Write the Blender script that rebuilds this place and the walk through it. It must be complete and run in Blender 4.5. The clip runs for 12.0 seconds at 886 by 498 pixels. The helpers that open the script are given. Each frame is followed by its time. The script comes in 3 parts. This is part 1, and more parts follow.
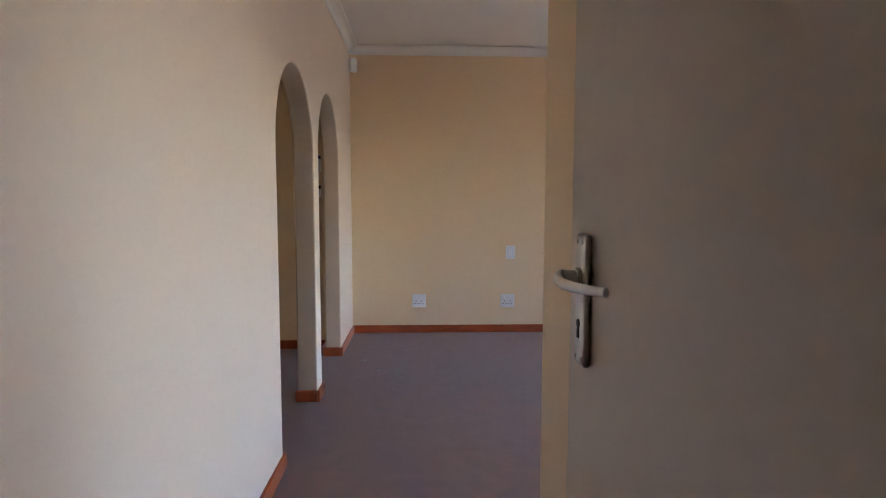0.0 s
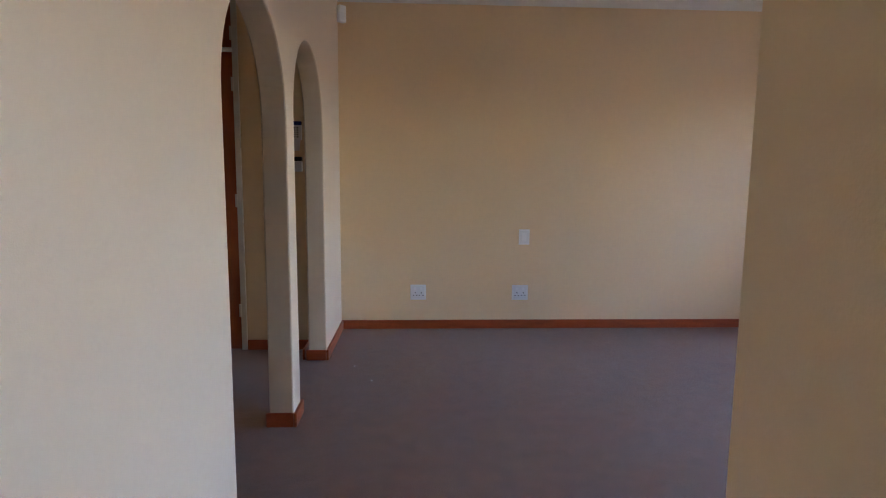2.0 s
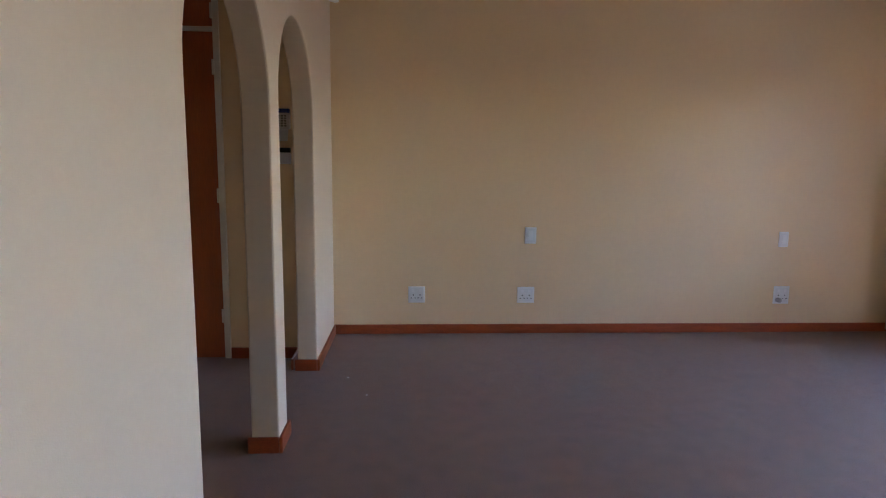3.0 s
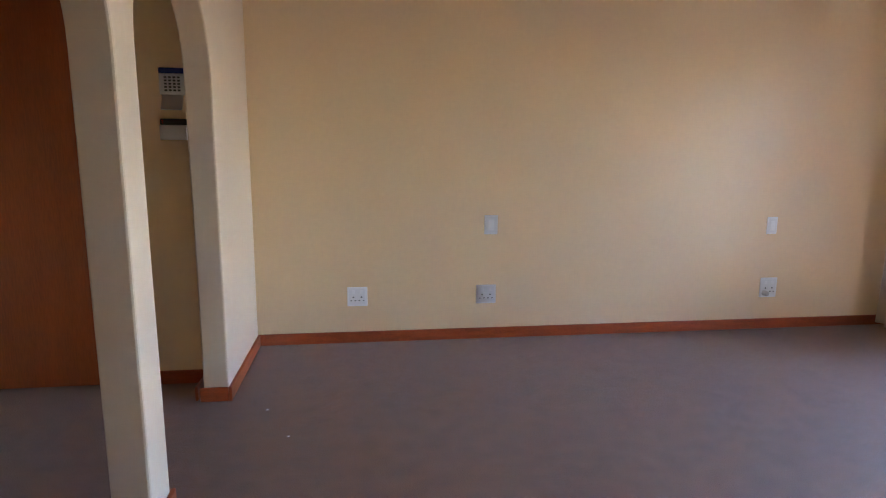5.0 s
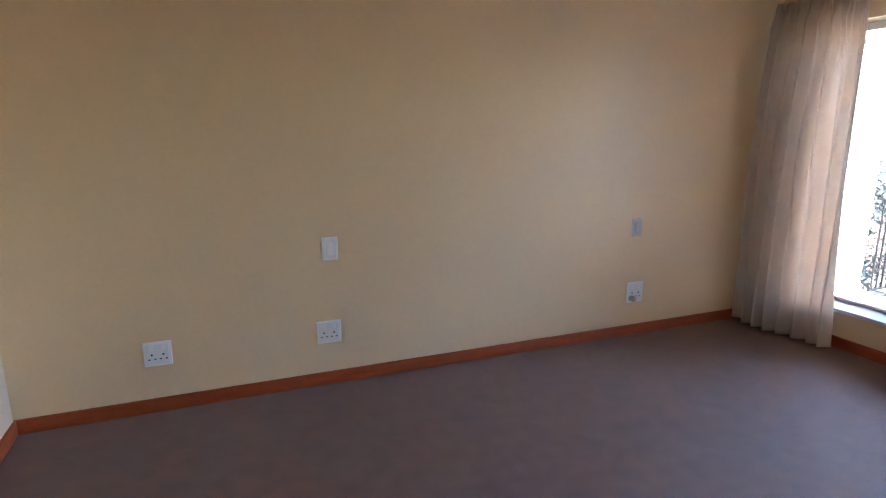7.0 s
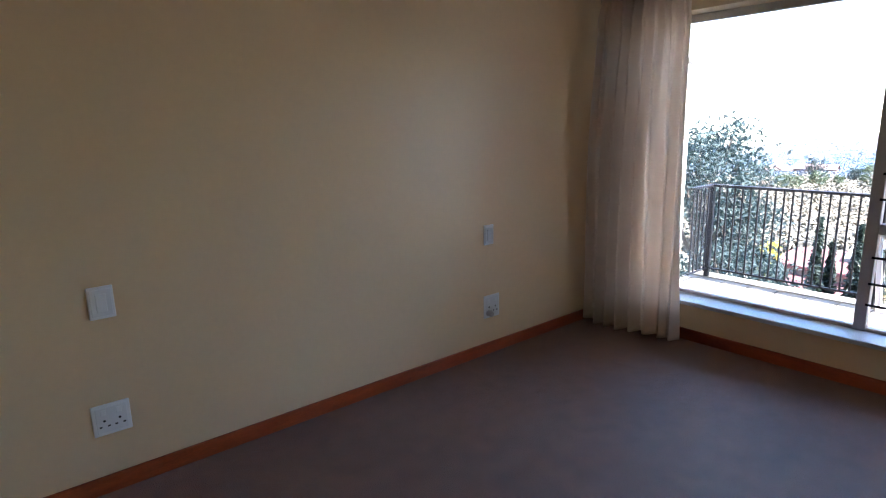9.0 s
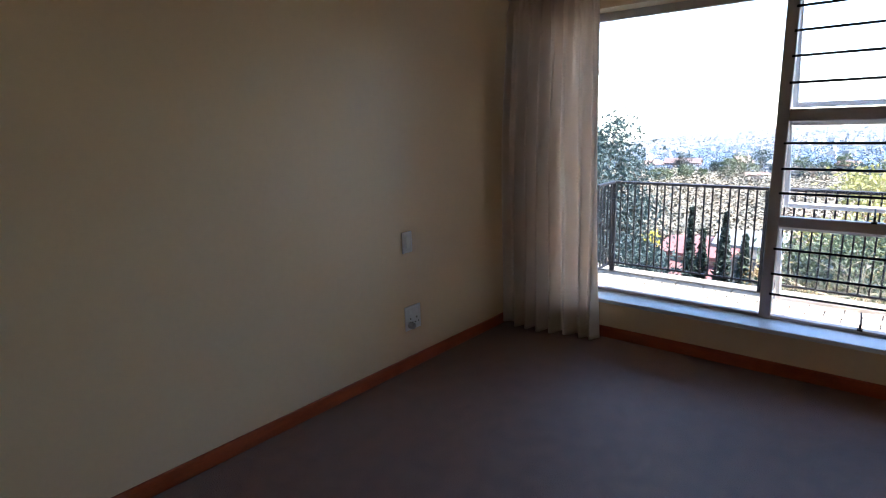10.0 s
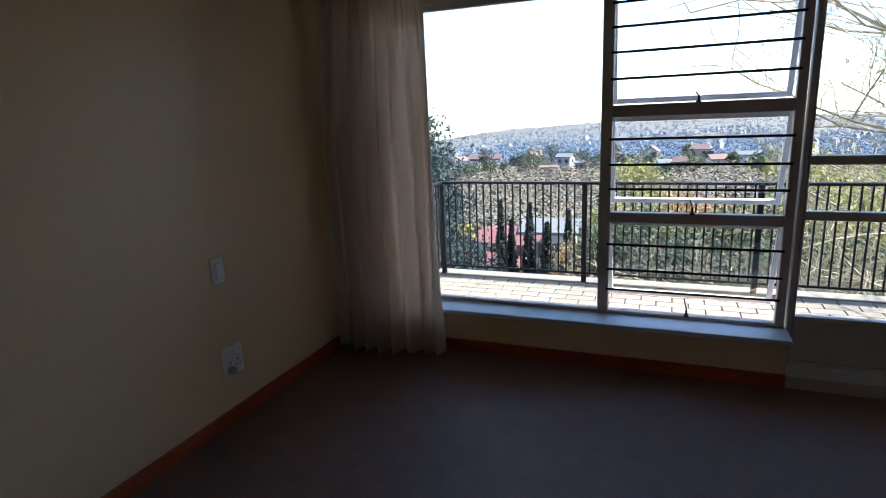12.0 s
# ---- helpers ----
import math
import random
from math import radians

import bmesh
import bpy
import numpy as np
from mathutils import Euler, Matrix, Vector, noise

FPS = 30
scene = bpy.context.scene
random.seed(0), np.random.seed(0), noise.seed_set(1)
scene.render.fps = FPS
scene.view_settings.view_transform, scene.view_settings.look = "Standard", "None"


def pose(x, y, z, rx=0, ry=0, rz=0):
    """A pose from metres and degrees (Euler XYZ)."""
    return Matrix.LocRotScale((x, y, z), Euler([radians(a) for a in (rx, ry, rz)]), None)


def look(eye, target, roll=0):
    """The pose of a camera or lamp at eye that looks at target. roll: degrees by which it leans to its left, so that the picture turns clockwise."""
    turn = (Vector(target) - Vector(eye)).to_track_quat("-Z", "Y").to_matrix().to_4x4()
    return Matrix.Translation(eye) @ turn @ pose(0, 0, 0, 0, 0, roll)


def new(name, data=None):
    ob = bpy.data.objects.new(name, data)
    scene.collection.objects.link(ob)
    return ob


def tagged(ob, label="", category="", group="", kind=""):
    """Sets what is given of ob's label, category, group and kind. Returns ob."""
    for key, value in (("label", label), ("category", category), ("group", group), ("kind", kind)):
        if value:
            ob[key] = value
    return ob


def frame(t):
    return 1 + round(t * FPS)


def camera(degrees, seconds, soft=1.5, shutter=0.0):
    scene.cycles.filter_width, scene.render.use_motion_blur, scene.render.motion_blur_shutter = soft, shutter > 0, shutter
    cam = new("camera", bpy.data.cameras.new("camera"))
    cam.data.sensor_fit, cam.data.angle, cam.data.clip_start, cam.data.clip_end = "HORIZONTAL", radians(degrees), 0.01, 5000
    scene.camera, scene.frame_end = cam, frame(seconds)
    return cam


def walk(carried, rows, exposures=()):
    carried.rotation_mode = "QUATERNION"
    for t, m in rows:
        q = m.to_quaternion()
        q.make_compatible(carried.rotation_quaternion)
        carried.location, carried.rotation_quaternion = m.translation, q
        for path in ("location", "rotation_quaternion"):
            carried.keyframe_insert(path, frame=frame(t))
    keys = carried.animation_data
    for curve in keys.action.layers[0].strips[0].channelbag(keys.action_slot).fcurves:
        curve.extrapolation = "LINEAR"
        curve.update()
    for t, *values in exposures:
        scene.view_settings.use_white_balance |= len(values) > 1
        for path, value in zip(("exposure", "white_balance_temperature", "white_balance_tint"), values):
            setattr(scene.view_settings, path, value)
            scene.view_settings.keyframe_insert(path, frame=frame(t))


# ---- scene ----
cam = camera(75.7, 12.0, soft=1.1)

PATH = [
    (0, (0.632, 0.397, 1.225), (0.71, 2.389, 1.057), 0.1),
    (0.5, (0.594, 0.575, 1.226), (0.671, 2.564, 1.036), -0.1),
    (1, (0.578, 0.74, 1.223), (0.662, 2.726, 1.001), 0.2),
    (1.5, (0.587, 0.956, 1.234), (0.679, 2.939, 0.993), 0.3),
    (2, (0.593, 1.125, 1.219), (0.689, 3.107, 0.97), 0.5),
    (2.5, (0.581, 1.296, 1.237), (0.673, 3.276, 0.97), 0.6),
    (3, (0.557, 1.454, 1.217), (0.676, 3.433, 0.947), 0.7),
    (5, (0.661, 2.116, 1.212), (0.935, 4.068, 0.872), 0.6),
    (5.5, (0.682, 2.245, 1.271), (1.077, 4.17, 0.897), 0.4),
    (6, (0.805, 2.398, 1.333), (1.316, 4.289, 0.929), 0.1),
    (6.5, (0.895, 2.548, 1.346), (1.503, 4.409, 0.938), -0.2),
    (7, (0.965, 2.739, 1.39), (1.673, 4.558, 0.956), -0.1),
    (7.5, (1.012, 2.891, 1.397), (1.859, 4.649, 0.959), -0.3),
    (9.5, (1.214, 3.418, 1.351), (2.576, 4.818, 0.924), -1.6),
    (10, (1.241, 3.521, 1.363), (2.727, 4.788, 0.929), -1.8),
    (10.5, (1.273, 3.588, 1.357), (2.854, 4.732, 0.917), -1.9),
    (11, (1.368, 3.668, 1.348), (3.035, 4.682, 0.905), -2.1),
    (11.5, (1.462, 3.734, 1.359), (3.199, 4.617, 0.909), -2.2),
    (12, (1.539, 3.79, 1.359), (3.343, 4.525, 0.904), -2.4),
]
EXPOSURES = [(0.0, 5.25, 6050, 27), (1.5, 5.0, 6050, 27), (2.5, 5.0, 6050, 26), (3.0, 4.9, 6100, 26), (5.5, 5.5, 6250, 25), (6.5, 5.22, 6150, 23), (7.5, 4.95, 5900, 21), (9.5, 3.95, 5850, 17), (10.5, 3.3, 5850, 15), (12.0, 2.65, 5800, 13)]
walk(cam, [(t, look(e, g, r)) for t, e, g, r in PATH], EXPOSURES)

# ---- sky, sun ----
SUN_ELEVATION, SUN_FROM = radians(51), Vector((0.12, -0.75, 0.0)).normalized()
world = bpy.data.worlds.new("sky")
scene.world = world
world.use_nodes = True
wn = world.node_tree
sky = wn.nodes.new("ShaderNodeTexSky")
sky.sky_type, sky.sun_disc = "NISHITA", False
sky.sun_elevation = SUN_ELEVATION
sky.sun_rotation = math.atan2(SUN_FROM.x, SUN_FROM.y)
sky.dust_density, sky.air_density, sky.ozone_density = 0.2, 1.1, 3.0
# the hazy sky goes on unchanged below the level of the eye
wco, split, join, top = (wn.nodes.new("ShaderNode" + k) for k in ("TexCoord", "SeparateXYZ", "CombineXYZ", "Math"))
top.operation, top.inputs[1].default_value = "MAXIMUM", 0.02
wn.links.new(wco.outputs["Generated"], split.inputs[0])
wn.links.new(split.outputs["X"], join.inputs["X"])
wn.links.new(split.outputs["Y"], join.inputs["Y"])
wn.links.new(split.outputs["Z"], top.inputs[0])
wn.links.new(top.outputs[0], join.inputs["Z"])
wn.links.new(join.outputs[0], sky.inputs["Vector"])
wn.links.new(sky.outputs[0], wn.nodes["Background"].inputs[0])
wn.nodes["Background"].inputs[1].default_value = 0.10
sun_data = bpy.data.lights.new("sun", "SUN")
sun_data.energy, sun_data.angle, sun_data.color = 4.2, radians(0.5), (1.0, 0.95, 0.87)
sun = new("sun", sun_data)
sun_way = SUN_FROM * math.cos(SUN_ELEVATION) + Vector((0, 0, math.sin(SUN_ELEVATION)))
sun.matrix_world = look(sun_way * 60, (0, 0, 0))


# ---- materials ----
def surface(name, colour, rough=0.6, spread=0.06, scale=6.0, bump=0.0, bump_scale=200.0, metal=0.0,
            island=0.0, stretch=(1, 1, 1), second=None, sheen=0.0):
    """A noise-varied surface: colour at two scales, fine relief, optional variation by piece."""
    m = bpy.data.materials.new(name)
    m.use_nodes = True
    t = m.node_tree
    b = t.nodes["Principled BSDF"]
    b.inputs["Roughness"].default_value, b.inputs["Metallic"].default_value = rough, metal
    if sheen:
        b.inputs["Sheen Weight"].default_value = sheen
    co = t.nodes.new("ShaderNodeTexCoord")
    mp = t.nodes.new("ShaderNodeMapping")
    mp.inputs["Scale"].default_value = stretch
    t.links.new(co.outputs["Object"], mp.inputs[0])
    n1, n2 = t.nodes.new("ShaderNodeTexNoise"), t.nodes.new("ShaderNodeTexNoise")
    n1.inputs["Scale"].default_value, n1.inputs["Detail"].default_value = scale, 4
    n2.inputs["Scale"].default_value, n2.inputs["Detail"].default_value = scale * 14, 3
    add = t.nodes.new("ShaderNodeMath")
    add.operation = "ADD"
    for n, i in ((n1, 0), (n2, 1)):
        t.links.new(mp.outputs[0], n.inputs["Vector"])
        t.links.new(n.outputs["Fac"], add.inputs[i])
    ramp = t.nodes.new("ShaderNodeMapRange")
    ramp.inputs["From Min"].default_value, ramp.inputs["From Max"].default_value = 0.6, 1.4
    t.links.new(add.outputs[0], ramp.inputs["Value"])
    mix = t.nodes.new("ShaderNodeMix")
    mix.data_type = "RGBA"
    dark = second or [c * (1 - spread * 2) for c in colour]
    light = colour if second else [min(1, c * (1 + spread)) for c in colour]
    mix.inputs["A"].default_value, mix.inputs["B"].default_value = (*dark, 1), (*light, 1)
    t.links.new(ramp.outputs[0], mix.inputs["Factor"])
    out = mix.outputs["Result"]
    if island:
        geo, inf = t.nodes.new("ShaderNodeNewGeometry"), t.nodes.new("ShaderNodeObjectInfo")
        both = t.nodes.new("ShaderNodeMath")
        both.operation = "ADD"
        t.links.new(geo.outputs["Random Per Island"], both.inputs[0])
        t.links.new(inf.outputs["Random"], both.inputs[1])
        r2 = t.nodes.new("ShaderNodeMapRange")
        r2.inputs["From Max"].default_value = 2.0
        r2.inputs["To Min"].default_value, r2.inputs["To Max"].default_value = 1 - island, 1 + island
        t.links.new(both.outputs[0], r2.inputs["Value"])
        hsv = t.nodes.new("ShaderNodeHueSaturation")
        t.links.new(out, hsv.inputs["Color"])
        t.links.new(r2.outputs[0], hsv.inputs["Value"])
        out = hsv.outputs["Color"]
    t.links.new(out, b.inputs["Base Color"])
    if bump:
        n3 = t.nodes.new("ShaderNodeTexNoise")
        n3.inputs["Scale"].default_value, n3.inputs["Detail"].default_value = bump_scale, 3
        t.links.new(co.outputs["Object"], n3.inputs["Vector"])
        bp = t.nodes.new("ShaderNodeBump")
        bp.inputs["Strength"].default_value, bp.inputs["Distance"].default_value = bump, 0.004
        t.links.new(n3.outputs["Fac"], bp.inputs["Height"])
        t.links.new(bp.outputs[0], b.inputs["Normal"])
    return m


def leaf_surface(name, dark, light, rough=0.6):
    """Leaves: colour varies leaf by leaf, and some light passes through."""
    m = bpy.data.materials.new(name)
    m.use_nodes = True
    t = m.node_tree
    b = t.nodes["Principled BSDF"]
    b.inputs["Roughness"].default_value = rough
    geo = t.nodes.new("ShaderNodeNewGeometry")
    mix = t.nodes.new("ShaderNodeMix")
    mix.data_type = "RGBA"
    mix.inputs["A"].default_value, mix.inputs["B"].default_value = (*dark, 1), (*light, 1)
    t.links.new(geo.outputs["Random Per Island"], mix.inputs["Factor"])
    t.links.new(mix.outputs["Result"], b.inputs["Base Color"])
    tr = t.nodes.new("ShaderNodeBsdfTranslucent")
    t.links.new(mix.outputs["Result"], tr.inputs["Color"])
    ms = t.nodes.new("ShaderNodeMixShader")
    ms.inputs[0].default_value = 0.3
    t.links.new(b.outputs[0], ms.inputs[1])
    t.links.new(tr.outputs[0], ms.inputs[2])
    t.links.new(ms.outputs[0], t.nodes["Material Output"].inputs["Surface"])
    return m


def cloth_surface(name, colour, through_part):
    m = surface(name, colour, 0.9, 0.05, 9.0, 0.25, 900.0, sheen=0.2)
    t = m.node_tree
    tr = t.nodes.new("ShaderNodeBsdfTranslucent")
    tr.inputs["Color"].default_value = (*colour, 1)
    ms = t.nodes.new("ShaderNodeMixShader")
    ms.inputs[0].default_value = through_part
    t.links.new(t.nodes["Principled BSDF"].outputs[0], ms.inputs[1])
    t.links.new(tr.outputs[0], ms.inputs[2])
    t.links.new(ms.outputs[0], t.nodes["Material Output"].inputs["Surface"])
    return m


def glass_surface(name, tint):
    m = bpy.data.materials.new(name)
    m.use_nodes = True
    t = m.node_tree
    tr, gl = t.nodes.new("ShaderNodeBsdfTransparent"), t.nodes.new("ShaderNodeBsdfGlossy")
    tr.inputs["Color"].default_value = (*tint, 1)
    gl.inputs["Roughness"].default_value = 0.02
    fr = t.nodes.new("ShaderNodeFresnel")
    fr.inputs["IOR"].default_value = 1.5
    ms = t.nodes.new("ShaderNodeMixShader")
    t.links.new(fr.outputs[0], ms.inputs[0])
    t.links.new(tr.outputs[0], ms.inputs[1])
    t.links.new(gl.outputs[0], ms.inputs[2])
    t.links.new(ms.outputs[0], t.nodes["Material Output"].inputs["Surface"])
    return m


PAINT = surface("cream_wall_paint", (0.81, 0.60, 0.365), 0.42, 0.015, 2.5, 0.12, 260.0)
PAINT.node_tree.nodes["Principled BSDF"].inputs["Specular IOR Level"].default_value = 0.8
# the cream paint again, with cool window daylight put into its colour
LIT_PAINT = surface("window_lit_wall_paint", (0.74, 0.605, 0.475), 0.42, 0.015, 2.5, 0.12, 260.0)
CEILING = surface("white_ceiling_paint", (0.84, 0.82, 0.79), 0.8, 0.01, 3.0, 0.08, 200.0)
PLASTER = surface("white_cornice", (0.80, 0.78, 0.74), 0.6, 0.015, 8.0)
CARPET = surface("mauve_brown_carpet", (0.188, 0.081, 0.036), 0.62, 0.20, 11.0, 1.0, 190.0, sheen=0.25)
BASE_WOOD = surface("varnished_red_wood", (0.42, 0.085, 0.022), 0.35, 0.22, 5.0, 0.05, 300.0, stretch=(1, 1, 6))
CUPBOARD_WOOD = surface("orange_brown_veneer", (0.34, 0.075, 0.014), 0.4, 0.16, 2.2, 0.04, 200.0, stretch=(5, 5, 0.5))
DOOR_PAINT = surface("cream_door_enamel", (0.79, 0.70, 0.61), 0.4, 0.02, 3.0, 0.05, 60.0)
WHITE_WOOD = surface("off_white_enamel", (0.68, 0.62, 0.54), 0.45, 0.03, 6.0)
PLASTIC = surface("white_plastic", (0.85, 0.85, 0.87), 0.35, 0.01, 10.0)
PLASTIC_B = surface("soft_white_plastic", (0.79, 0.79, 0.81), 0.3, 0.01, 10.0)
GREY_PLASTIC = surface("grey_plastic", (0.52, 0.50, 0.50), 0.4, 0.03, 10.0)
KEY_GREY = surface("dark_grey_key_rubber", (0.06, 0.06, 0.07), 0.6, 0.03, 10.0)
RED = surface("red_indicator_lens", (0.55, 0.05, 0.03), 0.25, 0.03, 10.0)
DARK = surface("dark_plastic", (0.015, 0.015, 0.018), 0.5, 0.02, 10.0)
BLUE = surface("dark_blue_cover", (0.05, 0.07, 0.26), 0.25, 0.03, 10.0)
NICKEL = surface("brushed_nickel", (0.68, 0.67, 0.66), 0.32, 0.06, 20.0, metal=1.0)
STEEL_PAINT = surface("grey_brown_frame_paint", (0.54, 0.48, 0.46), 0.45, 0.05, 7.0, 0.04, 150.0)
SASH_PAINT = surface("pale_sash_paint", (0.72, 0.72, 0.74), 0.45, 0.04, 7.0)
BLACK_STEEL = surface("black_painted_steel", (0.008, 0.008, 0.011), 0.65, 0.08, 20.0)
BLACK_STEEL.node_tree.nodes["Principled BSDF"].inputs["Specular IOR Level"].default_value = 0.12
SILL = surface("white_painted_sill", (0.74, 0.76, 0.78), 0.4, 0.03, 8.0)
FACADE = surface("white_facade_plaster", (0.80, 0.78, 0.74), 0.85, 0.03, 4.0, 0.3, 120.0)
PAVER = surface("pale_clay_paver", (0.175, 0.145, 0.110), 0.9, 0.08, 9.0, 0.3, 150.0, island=0.16)
MORTAR = surface("grey_mortar", (0.09, 0.085, 0.08), 0.95, 0.08, 20.0)
COPING = surface("pale_stone_coping", (0.175, 0.147, 0.113), 0.8, 0.06, 9.0)
CONCRETE = surface("slab_concrete", (0.35, 0.33, 0.31), 0.9, 0.08, 4.0)
CURTAIN = cloth_surface("cream_curtain_cloth", (0.84, 0.73, 0.64), 0.46)
GLASS = glass_surface("window_glass", (0.93, 0.96, 0.96))
GROUND = surface("dry_grass_ground", (0.110, 0.085, 0.058), 0.95, 0.2, 0.02, second=(0.07, 0.066, 0.052))
ROOF_RED = surface("dusty_red_roof_tile", (0.085, 0.050, 0.042), 0.9, 0.1, 0.8, island=0.1)
ROOF_NEAR = surface("red_roof_sheet", (0.13, 0.042, 0.036), 0.9, 0.1, 0.8, island=0.1)
ROOF_BROWN = surface("clay_roof_tile", (0.13, 0.075, 0.055), 0.8, 0.1, 0.8, island=0.1)
ROOF_GREY = surface("grey_roof_sheet", (0.105, 0.105, 0.102), 0.9, 0.08, 0.8)
HOUSE_WHITE = surface("white_house_plaster", (0.33, 0.31, 0.29), 0.85, 0.04, 0.5)
HOUSE_PINK = surface("pink_house_plaster", (0.36, 0.25, 0.20), 0.85, 0.04, 0.5)
HOUSE_BRICK = surface("brown_brick_wall", (0.20, 0.12, 0.10), 0.9, 0.1, 1.5)
PANE_DARK = surface("dark_house_window", (0.04, 0.05, 0.06), 0.15, 0.05, 2.0)
# distance haze is mixed into the far leaves as blue
FAR_WOOD = surface("haze_tinted_far_trees", (0.090, 0.128, 0.185), 0.95, 0.15, 0.03, second=(0.052, 0.078, 0.118), island=0.3)
MID_WOOD = surface("mixed_bush", (0.165, 0.115, 0.070), 0.95, 0.2, 0.2, second=(0.060, 0.068, 0.055), island=0.25)
BARK = surface("brown_bark", (0.16, 0.115, 0.085), 0.95, 0.2, 6.0, 0.5, 40.0)
PALE_BARK = surface("pale_twig_bark", (0.30, 0.24, 0.15), 0.9, 0.15, 8.0)
LEAF_DARK = leaf_surface("dark_conifer_leaf", (0.014, 0.026, 0.026), (0.036, 0.054, 0.046), 0.85)
LEAF_GREEN = leaf_surface("green_leaf", (0.032, 0.045, 0.022), (0.095, 0.110, 0.055), 0.8)
LEAF_YELLOW = leaf_surface("yellow_green_leaf", (0.13, 0.125, 0.04), (0.32, 0.28, 0.09), 0.8)
LEAF_ORANGE = leaf_surface("autumn_leaf", (0.15, 0.09, 0.04), (0.36, 0.23, 0.09), 0.8)
LEAF_GOLD = leaf_surface("bright_yellow_leaf", (0.45, 0.36, 0.03), (0.65, 0.52, 0.06))
CYPRESS = leaf_surface("cypress_needle", (0.012, 0.022, 0.016), (0.035, 0.050, 0.034))


# ---- mesh helpers ----
def box(bm, x0, y0, z0, x1, y1, z1, bevel=0.0, seg=2):
    vs = [bm.verts.new((x, y, z)) for x in (x0, x1) for y in (y0, y1) for z in (z0, z1)]
    fs = [bm.faces.new([vs[i] for i in q]) for q in
          ((0, 1, 3, 2), (4, 6, 7, 5), (0, 4, 5, 1), (2, 3, 7, 6), (0, 2, 6, 4), (1, 5, 7, 3))]
    if bevel:
        es = list({e for f in fs for e in f.edges})
        bmesh.ops.bevel(bm, geom=es, offset=bevel, segments=seg, affect="EDGES", profile=0.5)
    return bm


def tube(bm, p, q, r0, r1=None, n=10, caps=True):
    p, q = Vector(p), Vector(q)
    r1 = r0 if r1 is None else r1
    turn = (q - p).to_track_quat("Z", "Y")
    ring = [(math.cos(2 * math.pi * i / n), math.sin(2 * math.pi * i / n)) for i in range(n)]
    a = [bm.verts.new(p + turn @ Vector((c * r0, s * r0, 0))) for c, s in ring]
    b = [bm.verts.new(q + turn @ Vector((c * r1, s * r1, 0))) for c, s in ring]
    for i in range(n):
        bm.faces.new((a[i], a[(i + 1) % n], b[(i + 1) % n], b[i]))
    if caps:
        bm.faces.new(a[::-1])
        bm.faces.new(b)
    return bm


def sweep(bm, pts, width, thick):
    """A rounded flat bar along a line of points: half-width across z, half-thickness across the bend."""
    rings = []
    for i, p in enumerate(pts):
        way = (Vector(pts[min(i + 1, len(pts) - 1)]) - Vector(pts[max(i - 1, 0)])).normalized()
        side = way.cross(Vector((0, 0, 1))).normalized()
        up = side.cross(way)
        f = 1 - 0.35 * i / (len(pts) - 1)
        rings.append([bm.verts.new(Vector(p) + up * (math.sin(a) * width * f) + side * (math.cos(a) * thick * f))
                      for a in (k * math.pi / 5 for k in range(10))])
    for a, b in zip(rings, rings[1:]):
        for i in range(10):
            bm.faces.new((a[i], a[(i + 1) % 10], b[(i + 1) % 10], b[i]))
    bm.faces.new(rings[0][::-1])
    bm.faces.new(rings[-1])
    return bm


def smooth(ob, angle=40):
    for p in ob.data.polygons:
        p.use_smooth = True
    ob.data.set_sharp_from_angle(angle=radians(angle))
    return ob


def part(name, bm, material, parent=None, label="", soft=False):
    """Links a bmesh as one mesh object, under a thing or a part if one is given."""
    me = bpy.data.meshes.new(name)
    bmesh.ops.recalc_face_normals(bm, faces=bm.faces)
    bm.to_mesh(me)
    bm.free()
    me.materials.append(material)
    ob = new(name, me)
    ob.parent = parent
    if label:
        ob["label"] = label
    return smooth(ob) if soft else ob


def raw_part(name, verts, faces, material, parent=None, label=""):
    me = bpy.data.meshes.new(name)
    me.from_pydata(verts, [], faces)
    me.materials.append(material)
    ob = new(name, me)
    ob.parent = parent
    if label:
        ob["label"] = label
    return ob


def thing(name, m, label, category, group=""):
    ob = new(name)
    ob.empty_display_size = 0.1
    ob.matrix_basis = m
    return tagged(ob, label, category, group)


def structure(name, bm, material, label, category):
    return tagged(part(name, bm, material), label, category, kind="structure")


B = bmesh.new
H = 2.60          # ceiling
FAR = 5.65        # far wall's face
EAST = 4.505      # window wall's inner face
OUT = 4.80        # its outer face
HEAD = 1.97       # window head


# ---- floor, ceiling, walls ----
structure("floor", box(B(), -1.65, -1.4, -0.2, EAST, FAR + 0.2, 0.0), CARPET,
          "mauve-brown short-pile carpet with faint tread marks", "carpet")
structure("ceiling", box(B(), -1.65, -1.4, H, OUT, FAR + 0.2, H + 0.05), CEILING, "flat white painted ceiling", "ceiling")
# the eave past OUT is unseen, sized to keep sun out of the room
structure("roof", box(B(), -1.8, -1.6, H + 0.06, OUT + 0.30, FAR + 0.12, H + 0.22), CONCRETE, "plain roof slab over the room", "roof")

ARCHES = ((2.947, 3.826, 1.472), (3.985, 4.853, 1.515))
Y_ARCH0, Y_ARCH1 = 0.25, FAR
outline = [(Y_ARCH0, 0.0)]
